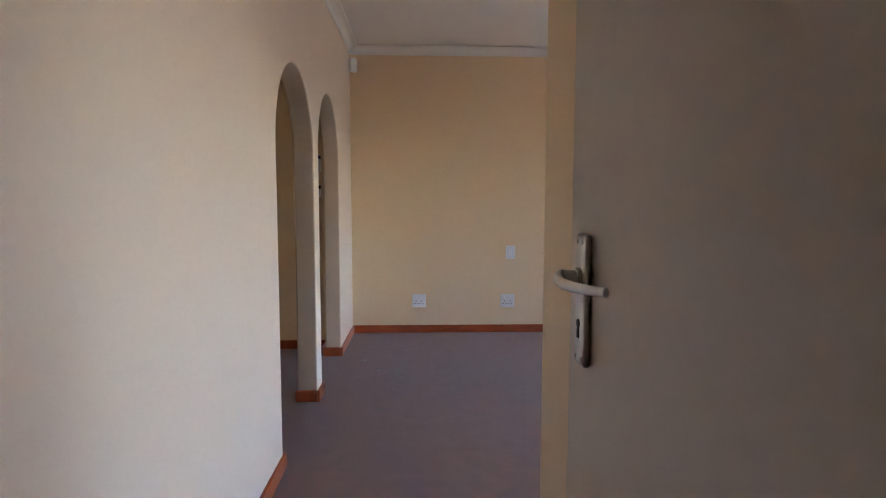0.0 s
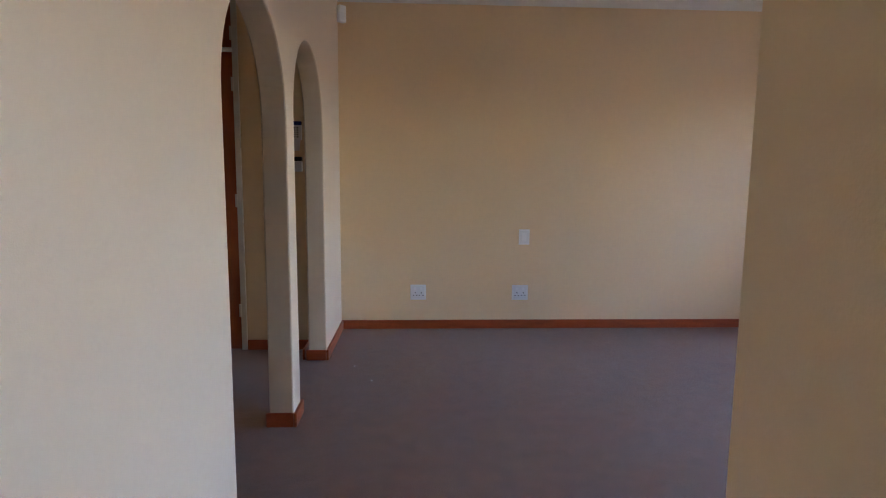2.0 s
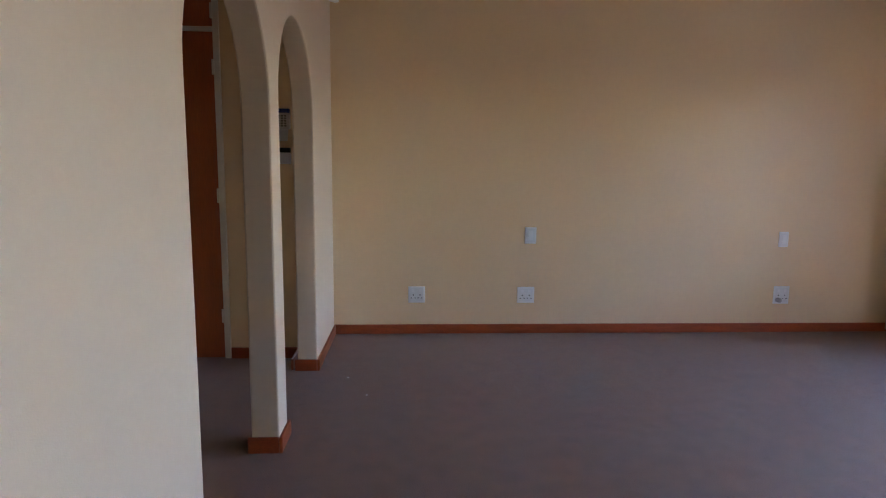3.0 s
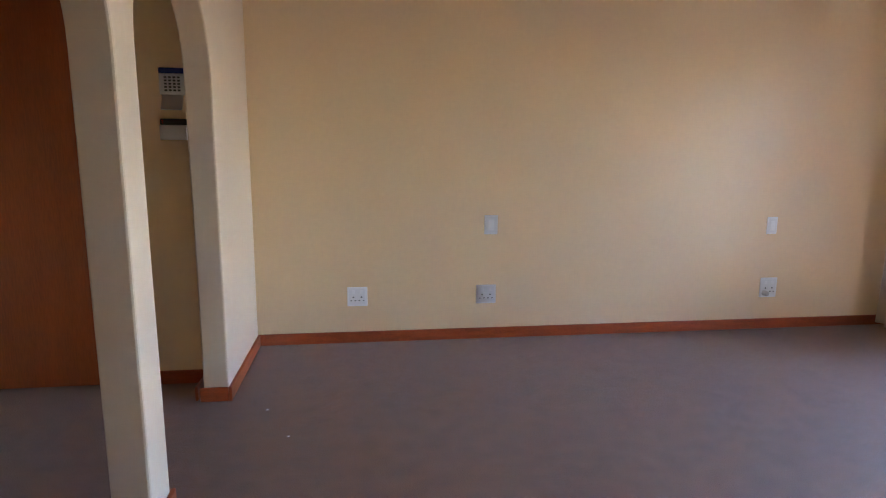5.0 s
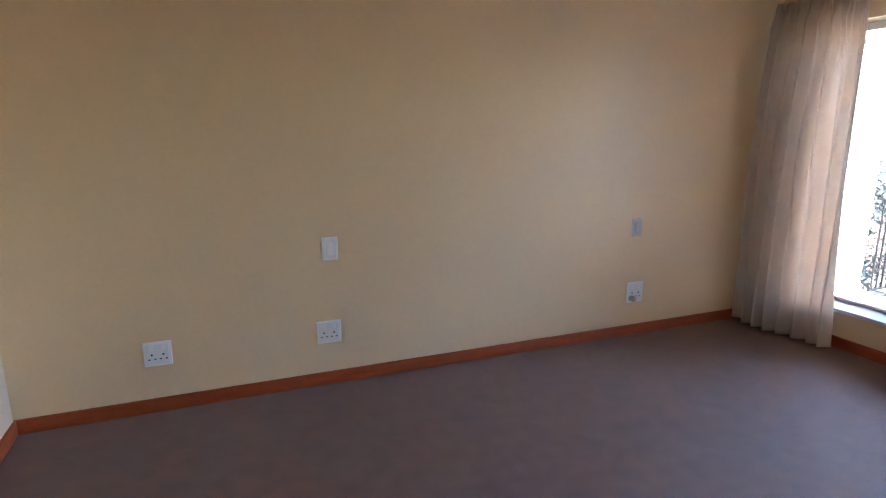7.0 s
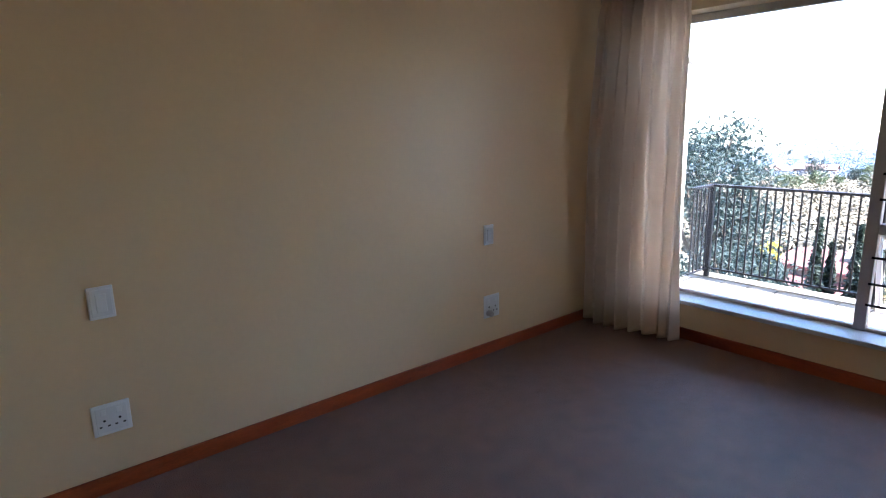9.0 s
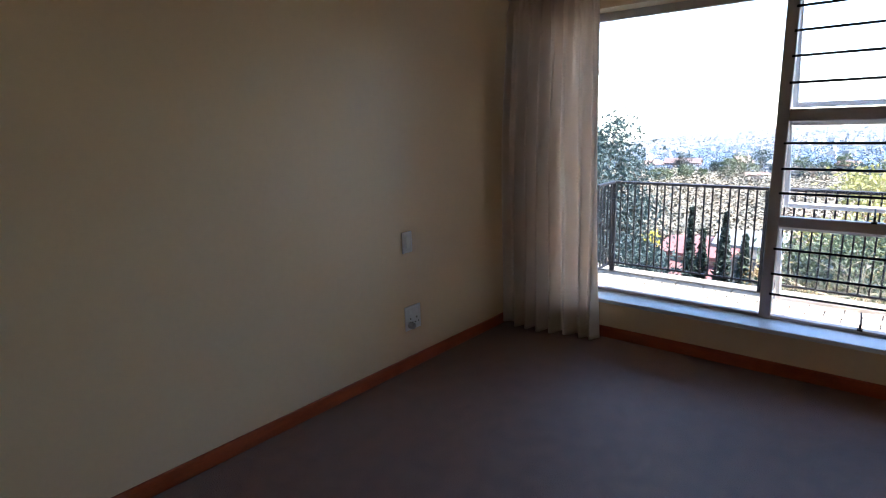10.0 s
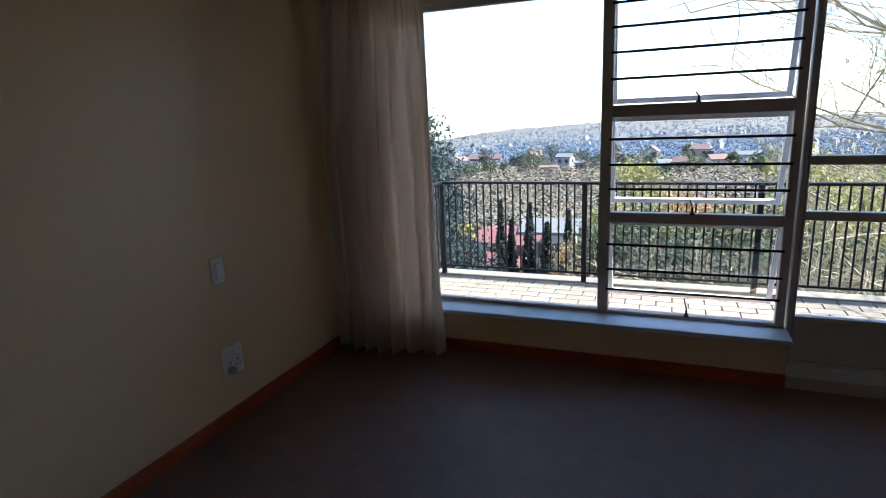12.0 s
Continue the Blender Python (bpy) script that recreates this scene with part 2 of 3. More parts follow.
for a, b, spring in ARCHES:
    r, c = (b - a) / 2, (a + b) / 2
    outline += [(a, 0.0)]
    outline += [(a + 0.004 * noise.noise((a, z * 3.0, 0)), z) for z in (0.4, 0.8, 1.2)]
    outline += [(c - r * math.cos(k * math.pi / 28), spring + r * math.sin(k * math.pi / 28)) for k in range(29)]
    outline += [(b + 0.006 * noise.noise((b, z * 3.0, 5)), z) for z in (1.2, 0.8, 0.4)]
    outline += [(b, 0.0)]
outline += [(Y_ARCH1, 0.0), (Y_ARCH1, H), (Y_ARCH0, H)]
bm = B()
front = bm.faces.new([bm.verts.new((0.0, y, z)) for y, z in outline])
res = bmesh.ops.extrude_face_region(bm, geom=[front])
bmesh.ops.translate(bm, verts=[v for v in res["geom"] if isinstance(v, bmesh.types.BMVert)], vec=(-0.118, 0, 0))
bmesh.ops.triangulate(bm, faces=[f for f in bm.faces if len(f.verts) > 4])
# west wall faces the window, so its colour carries that daylight
arch_wall = structure("wall_west", bm, LIT_PAINT, "cream plastered wall with two round-headed archways, window daylight in its paint colour", "wall")
bev = arch_wall.modifiers.new("rounded", "BEVEL")
bev.width, bev.segments, bev.limit_method, bev.angle_limit = 0.008, 2, "ANGLE", radians(60)

structure("wall_north", box(B(), -0.145, FAR, 0, OUT, FAR + 0.15, H), PAINT, "plain cream painted wall with power points", "wall")
bm = box(B(), 0.906, 1.50, 0, EAST, 1.65, H)
structure("wall_south", bm, PAINT, "plain cream painted wall beside the entrance", "wall")
structure("wall_entry", box(B(), 0.906, 0.25, 0, 1.06, 1.50, H), PAINT, "short cream wall that the open door rests against", "wall")
bm = B()
box(bm, -0.145, 0.10, 0, 0.05, 0.25, H)
box(bm, 0.90, 0.10, 0, 1.06, 0.25, H)
box(bm, 0.05, 0.10, 2.06, 0.90, 0.25, H)
structure("wall_doorway", bm, PAINT, "cream wall around the entrance doorway", "wall")
bm = B()
box(bm, -0.145, -1.4, 0, 0.0, 0.10, H)
box(bm, 1.06, -1.4, 0, 1.2, 0.25, H)
box(bm, 0.0, -1.4, 0, 1.06, -1.25, H)
structure("wall_hall", bm, PAINT, "plain cream walls of the hall behind the door", "wall")

# window wall with a window and a garden-door opening
# the door opening runs on unseen to DOOR0, widened for more daylight
WIN0, WIN1, DOOR0, DOOR1 = 3.235, 5.48, 1.72, 3.228
bm = B()
box(bm, EAST, WIN0, -0.2, OUT, FAR, 0.225)
box(bm, EAST, WIN1, 0.225, OUT, FAR, HEAD)
box(bm, EAST, 1.50, -0.2, OUT, DOOR0, HEAD)
box(bm, EAST, 1.50, HEAD, OUT, FAR, H)
structure("wall_east", bm, PAINT, "cream wall with a low-silled window and a glazed door", "wall")
structure("door_threshold", box(B(), EAST + 0.02, DOOR0, -0.2, OUT + 0.03, DOOR1, 0.055, 0.004), STEEL_PAINT, "painted door threshold", "threshold")

# passage behind the arches
structure("wall_passage_end", box(B(), -0.588, 5.10, 0, -0.145, 5.25, H), PAINT, "cream passage wall with an alarm keypad", "wall")
structure("wall_passage_side", box(B(), -1.65, 0.9, 0, -1.5, 5.7, H), PAINT, "plain cream passage wall", "wall")
structure("wall_passage_near", box(B(), -1.5, 0.9, 0, -0.145, 1.05, H), PAINT, "plain cream passage wall", "wall")
structure("wall_cupboard_back", box(B(), -1.5, 5.66, 0, -0.588, 5.80, H), PAINT, "plain wall behind the built-in cupboard", "wall")


def skirting(segments):
    """Wooden skirting with a rounded top edge: (x0, y0, x1, y1) footprints."""
    for x0, y0, x1, y1 in segments:
        bm = box(B(), x0, y0, 0.0, x1, y1, 0.072, 0.005, 2)
        structure("baseboard", bm, BASE_WOOD, "varnished red-brown wooden skirting board", "skirting board")


skirting([
    (0.0005, FAR - 0.016, EAST - 0.0005, FAR - 0.0005), (0.0005, 0.26, 0.016, 2.962), (-0.118, 2.9475, 0.0, 2.963),
    (0.0005, 3.811, 0.016, 4.0), (-0.133, 3.811, 0.0, 3.8255), (-0.133, 3.9855, 0.0, 4.0),
    (0.0005, 4.838, 0.016, FAR - 0.017), (-0.133, 4.838, 0.0, 4.8525), (-0.160, 4.854, -0.1455, 5.083),
    (-0.586, 5.084, -0.161, 5.0995), (EAST - 0.016, WIN0, EAST - 0.0005, FAR - 0.017),
    (0.92, 1.6505, EAST - 0.017, 1.666), (0.8905, 1.19, 0.9055, 1.666)])


def cornice(p, q, inward):
    """A coved plaster cornice from p to q on the wall's face."""
    p, q, n = Vector((*p, 0)), Vector((*q, 0)), Vector((*inward, 0))
    prof = [(0.0, H - 0.075), (0.010, H - 0.075), (0.014, H - 0.062)]
    prof += [(0.014 + 0.048 * (1 - math.cos(a)), H - 0.062 + 0.048 * math.sin(a)) for a in (0.3, 0.6, 0.9, 1.2, 1.5)]
    prof += [(0.075, H - 0.012), (0.075, H - 0.001), (0.0, H - 0.001)]
    bm = B()
    ends = [[bm.verts.new(e + n * d + Vector((0, 0, z))) for d, z in prof] for e in (p, q)]
    k = len(prof)
    for i in range(k):
        bm.faces.new((ends[0][i], ends[0][(i + 1) % k], ends[1][(i + 1) % k], ends[1][i]))
    bm.faces.new(ends[0])
    bm.faces.new(ends[1][::-1])
    structure("cornice", bm, PLASTER, "white coved plaster cornice", "cornice")


cornice((0.001, FAR - 0.001), (EAST - 0.001, FAR - 0.001), (0, -1))
cornice((0.001, 0.26), (0.001, FAR - 0.002), (1, 0))
cornice((EAST - 0.001, 1.66), (EAST - 0.001, FAR - 0.002), (-1, 0))
cornice((0.92, 1.651), (EAST - 0.002, 1.651), (0, 1))

# ---- window and sill ----
FX0, FX1 = 4.655, 4.705
window = tagged(new("window_1"), "wide low window in grey-brown frames with burglar bars", "window", kind="structure")
MULL, POST = (4.089, 4.146), (3.235, 3.277)
RAILS = ((1.313, 1.375), (0.766, 0.821))
bm = B()
for y0, y1 in ((WIN1 - 0.045, WIN1), MULL, POST):
    box(bm, FX0, y0, 0.226, FX1, y1, HEAD, 0.004)
for y0, y1 in ((MULL[1], WIN1 - 0.045), (POST[1], MULL[0])):
    box(bm, FX0 + 0.002, y0, HEAD - 0.045, FX1 - 0.002, y1, HEAD, 0.004)
    box(bm, FX0 + 0.002, y0, 0.252, FX1 - 0.002, y1, 0.272, 0.004)
part("window_frame", bm, STEEL_PAINT, window)
for z0, z1 in RAILS:
    part("transom", box(B(), FX0 + 0.003, POST[1], z0, FX1 - 0.003, MULL[0], z1, 0.004), STEEL_PAINT, window)
pane = part("pane", box(B(), 4.680, MULL[1], 0.270, 4.684, WIN1 - 0.045, HEAD - 0.045), GLASS, window)
pane.visible_shadow = False
sill = structure("window_sill", box(B(), 4.482, WIN0 - 0.015, 0.226, FX1 + 0.004, FAR - 0.001, 0.252, 0.006), SILL,
                 "white painted window sill slab", "sill")


def sash(z0, z1, tilt, peg=True):
    """A top-hung sash, pushed open at the bottom, with its pane and peg stay."""
    s = new("sash")
    s.parent = window
    s["label"] = "pale top-hung sash pushed slightly open"
    s.matrix_basis = Matrix.Translation((FX1 + 0.004, 0, z1)) @ Matrix.Rotation(-radians(tilt), 4, "Y")
    y0, y1, h = POST[1] - 0.014, MULL[0] + 0.022, z1 - z0 + 0.012
    bm = B()
    for a, b in ((y0, y0 + 0.026), (y1 - 0.026, y1)):
        box(bm, 0.0, a, -h, 0.022, b, 0.0, 0.003)
    for a, b in ((-0.026, 0.0), (-h, -h + 0.026)):
        box(bm, 0.001, y0 + 0.026, a, 0.021, y1 - 0.026, b, 0.003)
    part("sash_frame", bm, SASH_PAINT, s)
    g = part("pane", box(B(), 0.009, y0 + 0.02, -h + 0.02, 0.013, y1 - 0.02, -0.02), GLASS, s)
    g.visible_shadow = False
    if peg:
        ym = (y0 + y1) / 2
        bm = B()
        box(bm, FX0 - 0.004, ym - 0.012, z0 - 0.004, FX0 + 0.03, ym + 0.012, z0 + 0.006, 0.002)
        tube(bm, (FX0 + 0.012, ym, z0), (FX0 + 0.012, ym, z0 + 0.03), 0.006)
        tube(bm, (FX0 + 0.012, ym - 0.002, z0 + 0.026), (FX1 + 0.10, ym + 0.01, z0 + 0.05), 0.004)
        part("stay", bm, BLACK_STEEL, window, "black peg stay")


sash(1.375, HEAD - 0.045, 14)
sash(0.821, 1.313, 20)
sash(0.272, 0.766, 22)
for z in (1.865, 1.751, 1.631, 1.503, 1.204, 1.073, 0.946, 0.648, 0.510, 0.397):
    part("burglar_bar", tube(B(), (FX0 - 0.006, POST[1] - 0.012, z), (FX0 - 0.006, MULL[0] + 0.012, z), 0.0065, n=8), BLACK_STEEL, window)

# ---- glazed door ----
gdoor = tagged(new("door_1"), "closed grey-brown glazed door with glazing bars, second leaf added unseen for daylight", "glazed door", kind="structure")
DX0, DX1 = 4.650, 4.700
bm = B()
box(bm, DX0 - 0.01, 3.208, 0.056, DX1 + 0.005, 3.227, HEAD, 0.004)
box(bm, DX0 - 0.01, DOOR0 + 0.001, 0.056, DX1 + 0.005, DOOR0 + 0.038, HEAD, 0.004)
box(bm, DX0 - 0.01, DOOR0 + 0.038, HEAD - 0.04, DX1 + 0.005, 3.208, HEAD, 0.004)
part("door_frame", bm, STEEL_PAINT, gdoor)
# the leaf next to DOOR0 is unseen, added to light the room
for y0, y1 in ((2.482, 3.205), (1.762, 2.478)):
    leaf = new("door_leaf")
    leaf.parent = gdoor
    bm = B()
    for a, b in ((y0, y0 + 0.045), (y1 - 0.012, y1)):
        box(bm, DX0, a, 0.060, DX1, b, HEAD - 0.043, 0.004)
    a, b = y0 + 0.045, y1 - 0.012
    for z0, z1 in ((1.066, 1.108), (0.804, 0.846), (0.295, 0.322), (1.885, HEAD - 0.043), (0.060, 0.085)):
        box(bm, DX0 + 0.002, a, z0, DX1 - 0.002, b, z1, 0.003)
    part("leaf_frame", bm, STEEL_PAINT, leaf)
    part("kick_panel", box(B(), 4.668, a, 0.085, 4.680, b, 0.295), STEEL_PAINT, leaf, "painted metal lower panel")
    for z0, z1 in ((0.322, 0.804), (0.846, 1.066), (1.108, 1.885)):
        g = part("pane", box(B(), 4.673, a, z0, 4.677, b, z1), GLASS, leaf)
        g.visible_shadow = False

# ---- curtain and track ----
track = thing("curtain_track", pose(4.42, 5.63, 2.095), "white curtain track on the wall above the window", "curtain track")
part("rail", box(B(), -0.012, -3.6, -0.012, 0.012, 0.0, 0.012, 0.003), WHITE_WOOD, track)
for y in (-0.03, -1.2, -2.4, -3.55):
    part("bracket", box(B(), 0.0125, y - 0.012, -0.02, 0.0845, y + 0.012, 0.006, 0.003), WHITE_WOOD, track)


def curtain(name, m, width, height, seed):
    """A gathered curtain: pinch-pleated heading, folds that wander and open towards the hem."""
    rnd = random.Random(seed)
    cur = thing(name, m, "cream lined curtain with pinch pleats, drawn to one side", "curtain")
    nu, nv = 300, 64
    phase = [rnd.uniform(0, 6.28) for _ in range(8)]
    verts, faces = [], []
    for j in range(nv + 1):
        v = j / nv
        for i in range(nu + 1):
            u = i / nu
            uu = u + 0.016 * math.sin(9 * u + phase[0] + 1.3 * v) + 0.010 * math.sin(21 * u + phase[1]) * v
            head = max(0.0, 1 - v / 0.055)
            ph = 2 * math.pi * 7.8 * uu + phase[2] + 1.5 * math.sin(2.1 * v + phase[3] + 3 * u)
            fold = (0.042 + 0.018 * math.sin(7.3 * u + phase[7])) * (math.sin(ph) + 0.34 * math.sin(2 * ph + 0.9))
            fold += 0.015 * math.sin(2 * math.pi * 4.1 * uu + phase[4]) * v
            fine = 0.010 * math.sin(2 * math.pi * 17.7 * uu + phase[5] + 2 * v) * math.exp(-v * 1.1)
            pleat = 0.030 * abs(math.sin(math.pi * 9 * u + phase[6])) ** 10 + 0.007 * math.sin(2 * math.pi * 41 * u)
            x = (fold * (0.45 + 0.55 * min(1, v * 2.2)) + fine) * (1 - 0.75 * head) - pleat * head
            x -= 0.012 * math.exp(-((v - 0.07) / 0.02) ** 2)
            y = -u * width * (1 + 0.05 * v * v) + 0.010 * math.cos(2 * math.pi * 7.8 * uu + phase[2]) * v
            y -= 0.05 * (1 - u) * max(0.0, 1 - v / 0.45) ** 1.5
            y += -0.03 * max(0.0, u - 0.6) * math.sin(math.pi * min(1, v * 1.2)) + 0.006 * v * (1 - u)
            z = -v * height + 0.006 * math.sin(2 * math.pi * 7.8 * uu) * v
            verts.append((x - 0.05 * (1 - u) * v, y, z))
    for j in range(nv):
        for i in range(nu):
            a = j * (nu + 1) + i
            faces.append((a, a + 1, a + nu + 2, a + nu + 1))
    ob = raw_part("cloth", verts, faces, CURTAIN, cur)
    sol = ob.modifiers.new("thick", "SOLIDIFY")
    sol.thickness = 0.003
    for p in ob.data.polygons:
        p.use_smooth = True
    for k in range(10):
        y = -0.03 - k * (width - 0.06) / 9
        part("hook", tube(B(), (0.012, y, -0.035), (0.012, y, 0.02), 0.003, n=6), PLASTIC, cur)
    return cur


curtain("curtain", pose(4.375, 5.628, 2.115), 0.634, 2.09, 4)


# ---- wall plates ----
def plate_body(th, w, h):
    part("plate", box(B(), -w / 2, -0.008, -h / 2, w / 2, -0.0005, h / 2, 0.0035, 2), PLASTIC, th)
    part("insert", box(B(), -w * 0.40, -0.0105, -h * 0.40, w * 0.40, -0.0078, h * 0.40, 0.001, 1), PLASTIC_B, th)


def hole(th, x, z, r=0.005, slot=False):
    bm = B()
    if slot:
        box(bm, x - r * 1.3, -0.0114, z - r * 0.8, x + r * 1.3, -0.0100, z + r * 0.8)
    else:
        tube(bm, (x, -0.0100, z), (x, -0.0114, z), r, n=12)
    part("pin_hole", bm, DARK, th)


def double_socket(x, z, w, h, label):
    th = thing("wall_socket", pose(x, FAR, z), label, "wall socket", "wall plates")
    plate_body(th, w, h)
    for s in (-1, 1):
        cx = s * w * 0.20
        hole(th, cx, -h * 0.02, 0.0048)
        for d in (-1, 1):
            hole(th, cx + d * w * 0.105, -h * 0.20, 0.0036, True)
        part("rocker", box(B(), cx - w * 0.07, -0.0128, h * 0.16, cx + w * 0.07, -0.0100, h * 0.34, 0.001, 1), PLASTIC, th)
    return th


def wall_switch(x, z, w, h):
    th = thing("light_switch", pose(x, FAR, z), "white plastic light switch with one tall rocker", "light switch", "wall plates")
    plate_body(th, w, h)
    part("rocker", box(B(), -w * 0.20, -0.0150, -h * 0.28, w * 0.20, -0.0100, h * 0.28, 0.0015, 2), PLASTIC, th)


double_socket(0.615, 0.300, 0.126, 0.124, "white plastic double wall socket above the skirting")
double_socket(1.441, 0.297, 0.131, 0.124, "white plastic double wall socket below a light switch")
s3 = double_socket(3.452, 0.295, 0.126, 0.140, "white plastic wall socket with a small grey plug-in adapter")
part("adapter", tube(tube(B(), (-0.030, -0.0100, -0.038), (-0.030, -0.040, -0.038), 0.019, 0.017, 18),
                     (-0.030, -0.040, -0.038), (-0.030, -0.046, -0.038), 0.017, 0.011, 18), GREY_PLASTIC, s3, "grey round plug-in adapter", True)
wall_switch(1.464, 0.750, 0.087, 0.123)
wall_switch(3.431, 0.730, 0.076, 0.118)

# ---- motion detector ----
det = thing("motion_detector", pose(0.034, FAR - 0.036, 2.428, 0, 0, 45), "small white motion detector in the wall corner", "motion detector")
part("housing", box(B(), -0.032, -0.020, -0.062, 0.032, 0.024, 0.062, 0.010, 3), PLASTIC, det, soft=True)
part("lens", box(B(), -0.022, -0.0235, -0.045, 0.022, -0.0195, 0.005, 0.002, 2), PLASTIC_B, det)

# ---- alarm keypad and panel ----
key = thing("alarm_keypad", pose(-0.235, 5.10, 1.52), "white alarm keypad with blue top and open flap", "alarm keypad")
part("case", box(B(), -0.058, -0.028, -0.058, 0.058, -0.0005, 0.040, 0.004), PLASTIC, key)
part("display", box(B(), -0.058, -0.030, 0.0405, 0.058, -0.0005, 0.066, 0.004), BLUE, key, "dark blue display band")
for r in range(5):
    for c in range(4):
        part("key", box(B(), -0.034 + c * 0.020, -0.0315, -0.042 + r * 0.015, -0.022 + c * 0.020, -0.0275, -0.034 + r * 0.015, 0.001, 1), KEY_GREY, key)
bm = box(B(), -0.046, -0.003, -0.082, 0.050, 0.0, 0.0, 0.001, 1)
flap = part("flap", bm, PLASTIC_B, key, "hinged flap hanging open")
flap.matrix_basis = pose(0, -0.027, -0.060, -28)
pan = thing("intercom", pose(-0.240, 5.10, 1.30), "white intercom unit with a dark top below the keypad", "intercom")
part("case", box(B(), -0.062, -0.040, -0.050, 0.062, -0.0005, 0.020, 0.005), PLASTIC, pan)
part("screen", box(B(), -0.060, -0.034, 0.0205, 0.062, -0.0005, 0.050, 0.005), DARK, pan, "dark glossy top")
for z in (0.030, 0.040):
    part("lamp", tube(B(), (-0.047, -0.034, z), (-0.047, -0.0365, z), 0.0035), RED, pan, "small red indicator lamp")

# ---- built-in cupboard ----
cup = thing("built_in_cupboard", pose(-1.04, 5.10, 0.0), "floor-to-ceiling built-in cupboard with orange-brown veneer doors", "cupboard")
bm = B()
for x0, x1 in ((-0.458, -0.420), (0.414, 0.4515)):
    box(bm, x0, -0.012, 0.0, x1, 0.06, H - 0.001, 0.003)
box(bm, -0.420, -0.010, 2.035, 0.414, 0.058, 2.060, 0.003)
box(bm, -0.420, -0.010, 2.555, 0.414, 0.058, H - 0.001, 0.003)
part("frame", bm, WHITE_WOOD, cup, "off-white painted frame")
for x0, x1 in ((-0.418, -0.184), (-0.181, 0.412)):
    for z0, z1 in ((0.006, 2.032), (2.063, 2.552)):
        d = part("door", box(B(), x0, 0.0, z0, x1, 0.022, z1, 0.002), CUPBOARD_WOOD, cup)
for z in (0.285, 1.05, 1.824, 2.15, 2.45):
    part("hinge", box(B(), 0.404, -0.018, z - 0.045, 0.420, -0.0125, z + 0.045, 0.002, 1), WHITE_WOOD, cup)
part("carcass", box(B(), -0.418, 0.06, 0.0, 0.412, 0.54, H - 0.001), CUPBOARD_WOOD, cup)

# ---- entrance door ----
edoor = tagged(new("door_2"), "open cream-painted flush entrance door with a lever handle", "door", kind="structure")
edoor.matrix_basis = pose(0.849, 0.302, 0.008, 0, 0, 2.0)
leaf = part("door_leaf", box(B(), 0.0, 0.0, 0.0, 0.040, 0.800, 2.03, 0.002), DOOR_PAINT, edoor)
part("edge_strip", box(B(), 0.0015, 0.8003, 0.0, 0.0385, 0.806, 2.03, 0.001, 1), WHITE_WOOD, leaf)
part("backplate", box(B(), -0.010, 0.718, 1.028, -0.0005, 0.754, 1.180, 0.005, 3), NICKEL, leaf, "brushed nickel backplate", True)
bm = tube(B(), (-0.0095, 0.736, 1.130), (-0.015, 0.736, 1.130), 0.0130, 0.0115, 20)
tube(bm, (-0.015, 0.736, 1.130), (-0.030, 0.736, 1.131), 0.0085, 0.0085, 16)
part("spindle", bm, NICKEL, leaf, "", True)
pts = [(-0.024, 0.748, 1.1315), (-0.030, 0.746, 1.131)]
for k in range(15):
    u = k / 14
    pts.append((-0.033 - 0.009 * math.sin(math.pi * u ** 0.8) + 0.012 * u ** 3, 0.741 - 0.119 * u, 1.130 - 0.004 * u + 0.005 * u * u))
part("lever", sweep(B(), pts, 0.0072, 0.0060), NICKEL, leaf, "curved brushed nickel lever", True)
bm = box(B(), -0.0112, 0.7325, 1.060, -0.0098, 0.7395, 1.074, 0.0004, 1)
tube(bm, (-0.0098, 0.736, 1.077), (-0.0112, 0.736, 1.077), 0.0050, n=12)
part("keyhole", bm, DARK, leaf)
for z, y in ((1.171, 0.727), (1.171, 0.745), (1.037, 0.727), (1.037, 0.745)):
    part("screw", tube(B(), (-0.0098, y, z), (-0.0108, y, z), 0.0026, n=10), GREY_PLASTIC, leaf)
bm = B()
box(bm, 0.0505, 0.095, 0.0, 0.075, 0.262, 2.058, 0.003)
box(bm, 0.880, 0.095, 0.0, 0.8995, 0.262, 2.058, 0.003)
box(bm, 0.075, 0.095, 2.035, 0.880, 0.262, 2.0585, 0.003)
structure("door_frame", bm, WHITE_WOOD, "off-white painted entrance door frame", "door frame")

# ---- lint on the carpet ----
for i, (x, y) in enumerate(((0.20, 4.72), (0.33, 4.45), (3.25, 5.1))):
    bm = box(B(), -0.006, -0.003, 0.0, 0.006, 0.003, 0.003, 0.001, 1)
    ob = part("lint", bm, PLASTIC if i < 2 else DARK)
    ob.matrix_basis = pose(x, y, 0.0, 0, 0, 40 * i)
    tagged(ob, "tiny white scrap of lint on the carpet" if i < 2 else "tiny dark crumb on the carpet", "lint", "lint")

# ---- balcony ----
BZ, BX, BY0, BY1 = -0.07, 6.42, 0.2, 5.80
structure("balcony_slab", box(B(), OUT, BY0, -0.35, BX, BY1 + 0.10, BZ - 0.016), MORTAR, "concrete balcony slab with mortar bed", "balcony")
structure("balcony_wall", box(B(), OUT, BY0, -6.0, BX - 0.35, BY1 + 0.05, -0.351), FACADE, "plain plastered wall carrying the balcony", "wall")
structure("foundation_wall", box(B(), -1.8, -1.6, -6.0, OUT - 0.001, FAR + 0.15, -0.201), FACADE, "plain plastered house base", "wall")
structure("balcony_coping", box(B(), 6.285, BY0, BZ - 0.0155, BX + 0.03, BY1 + 0.10, BZ + 0.004, 0.004), COPING, "pale stone edging along the balcony", "edging")

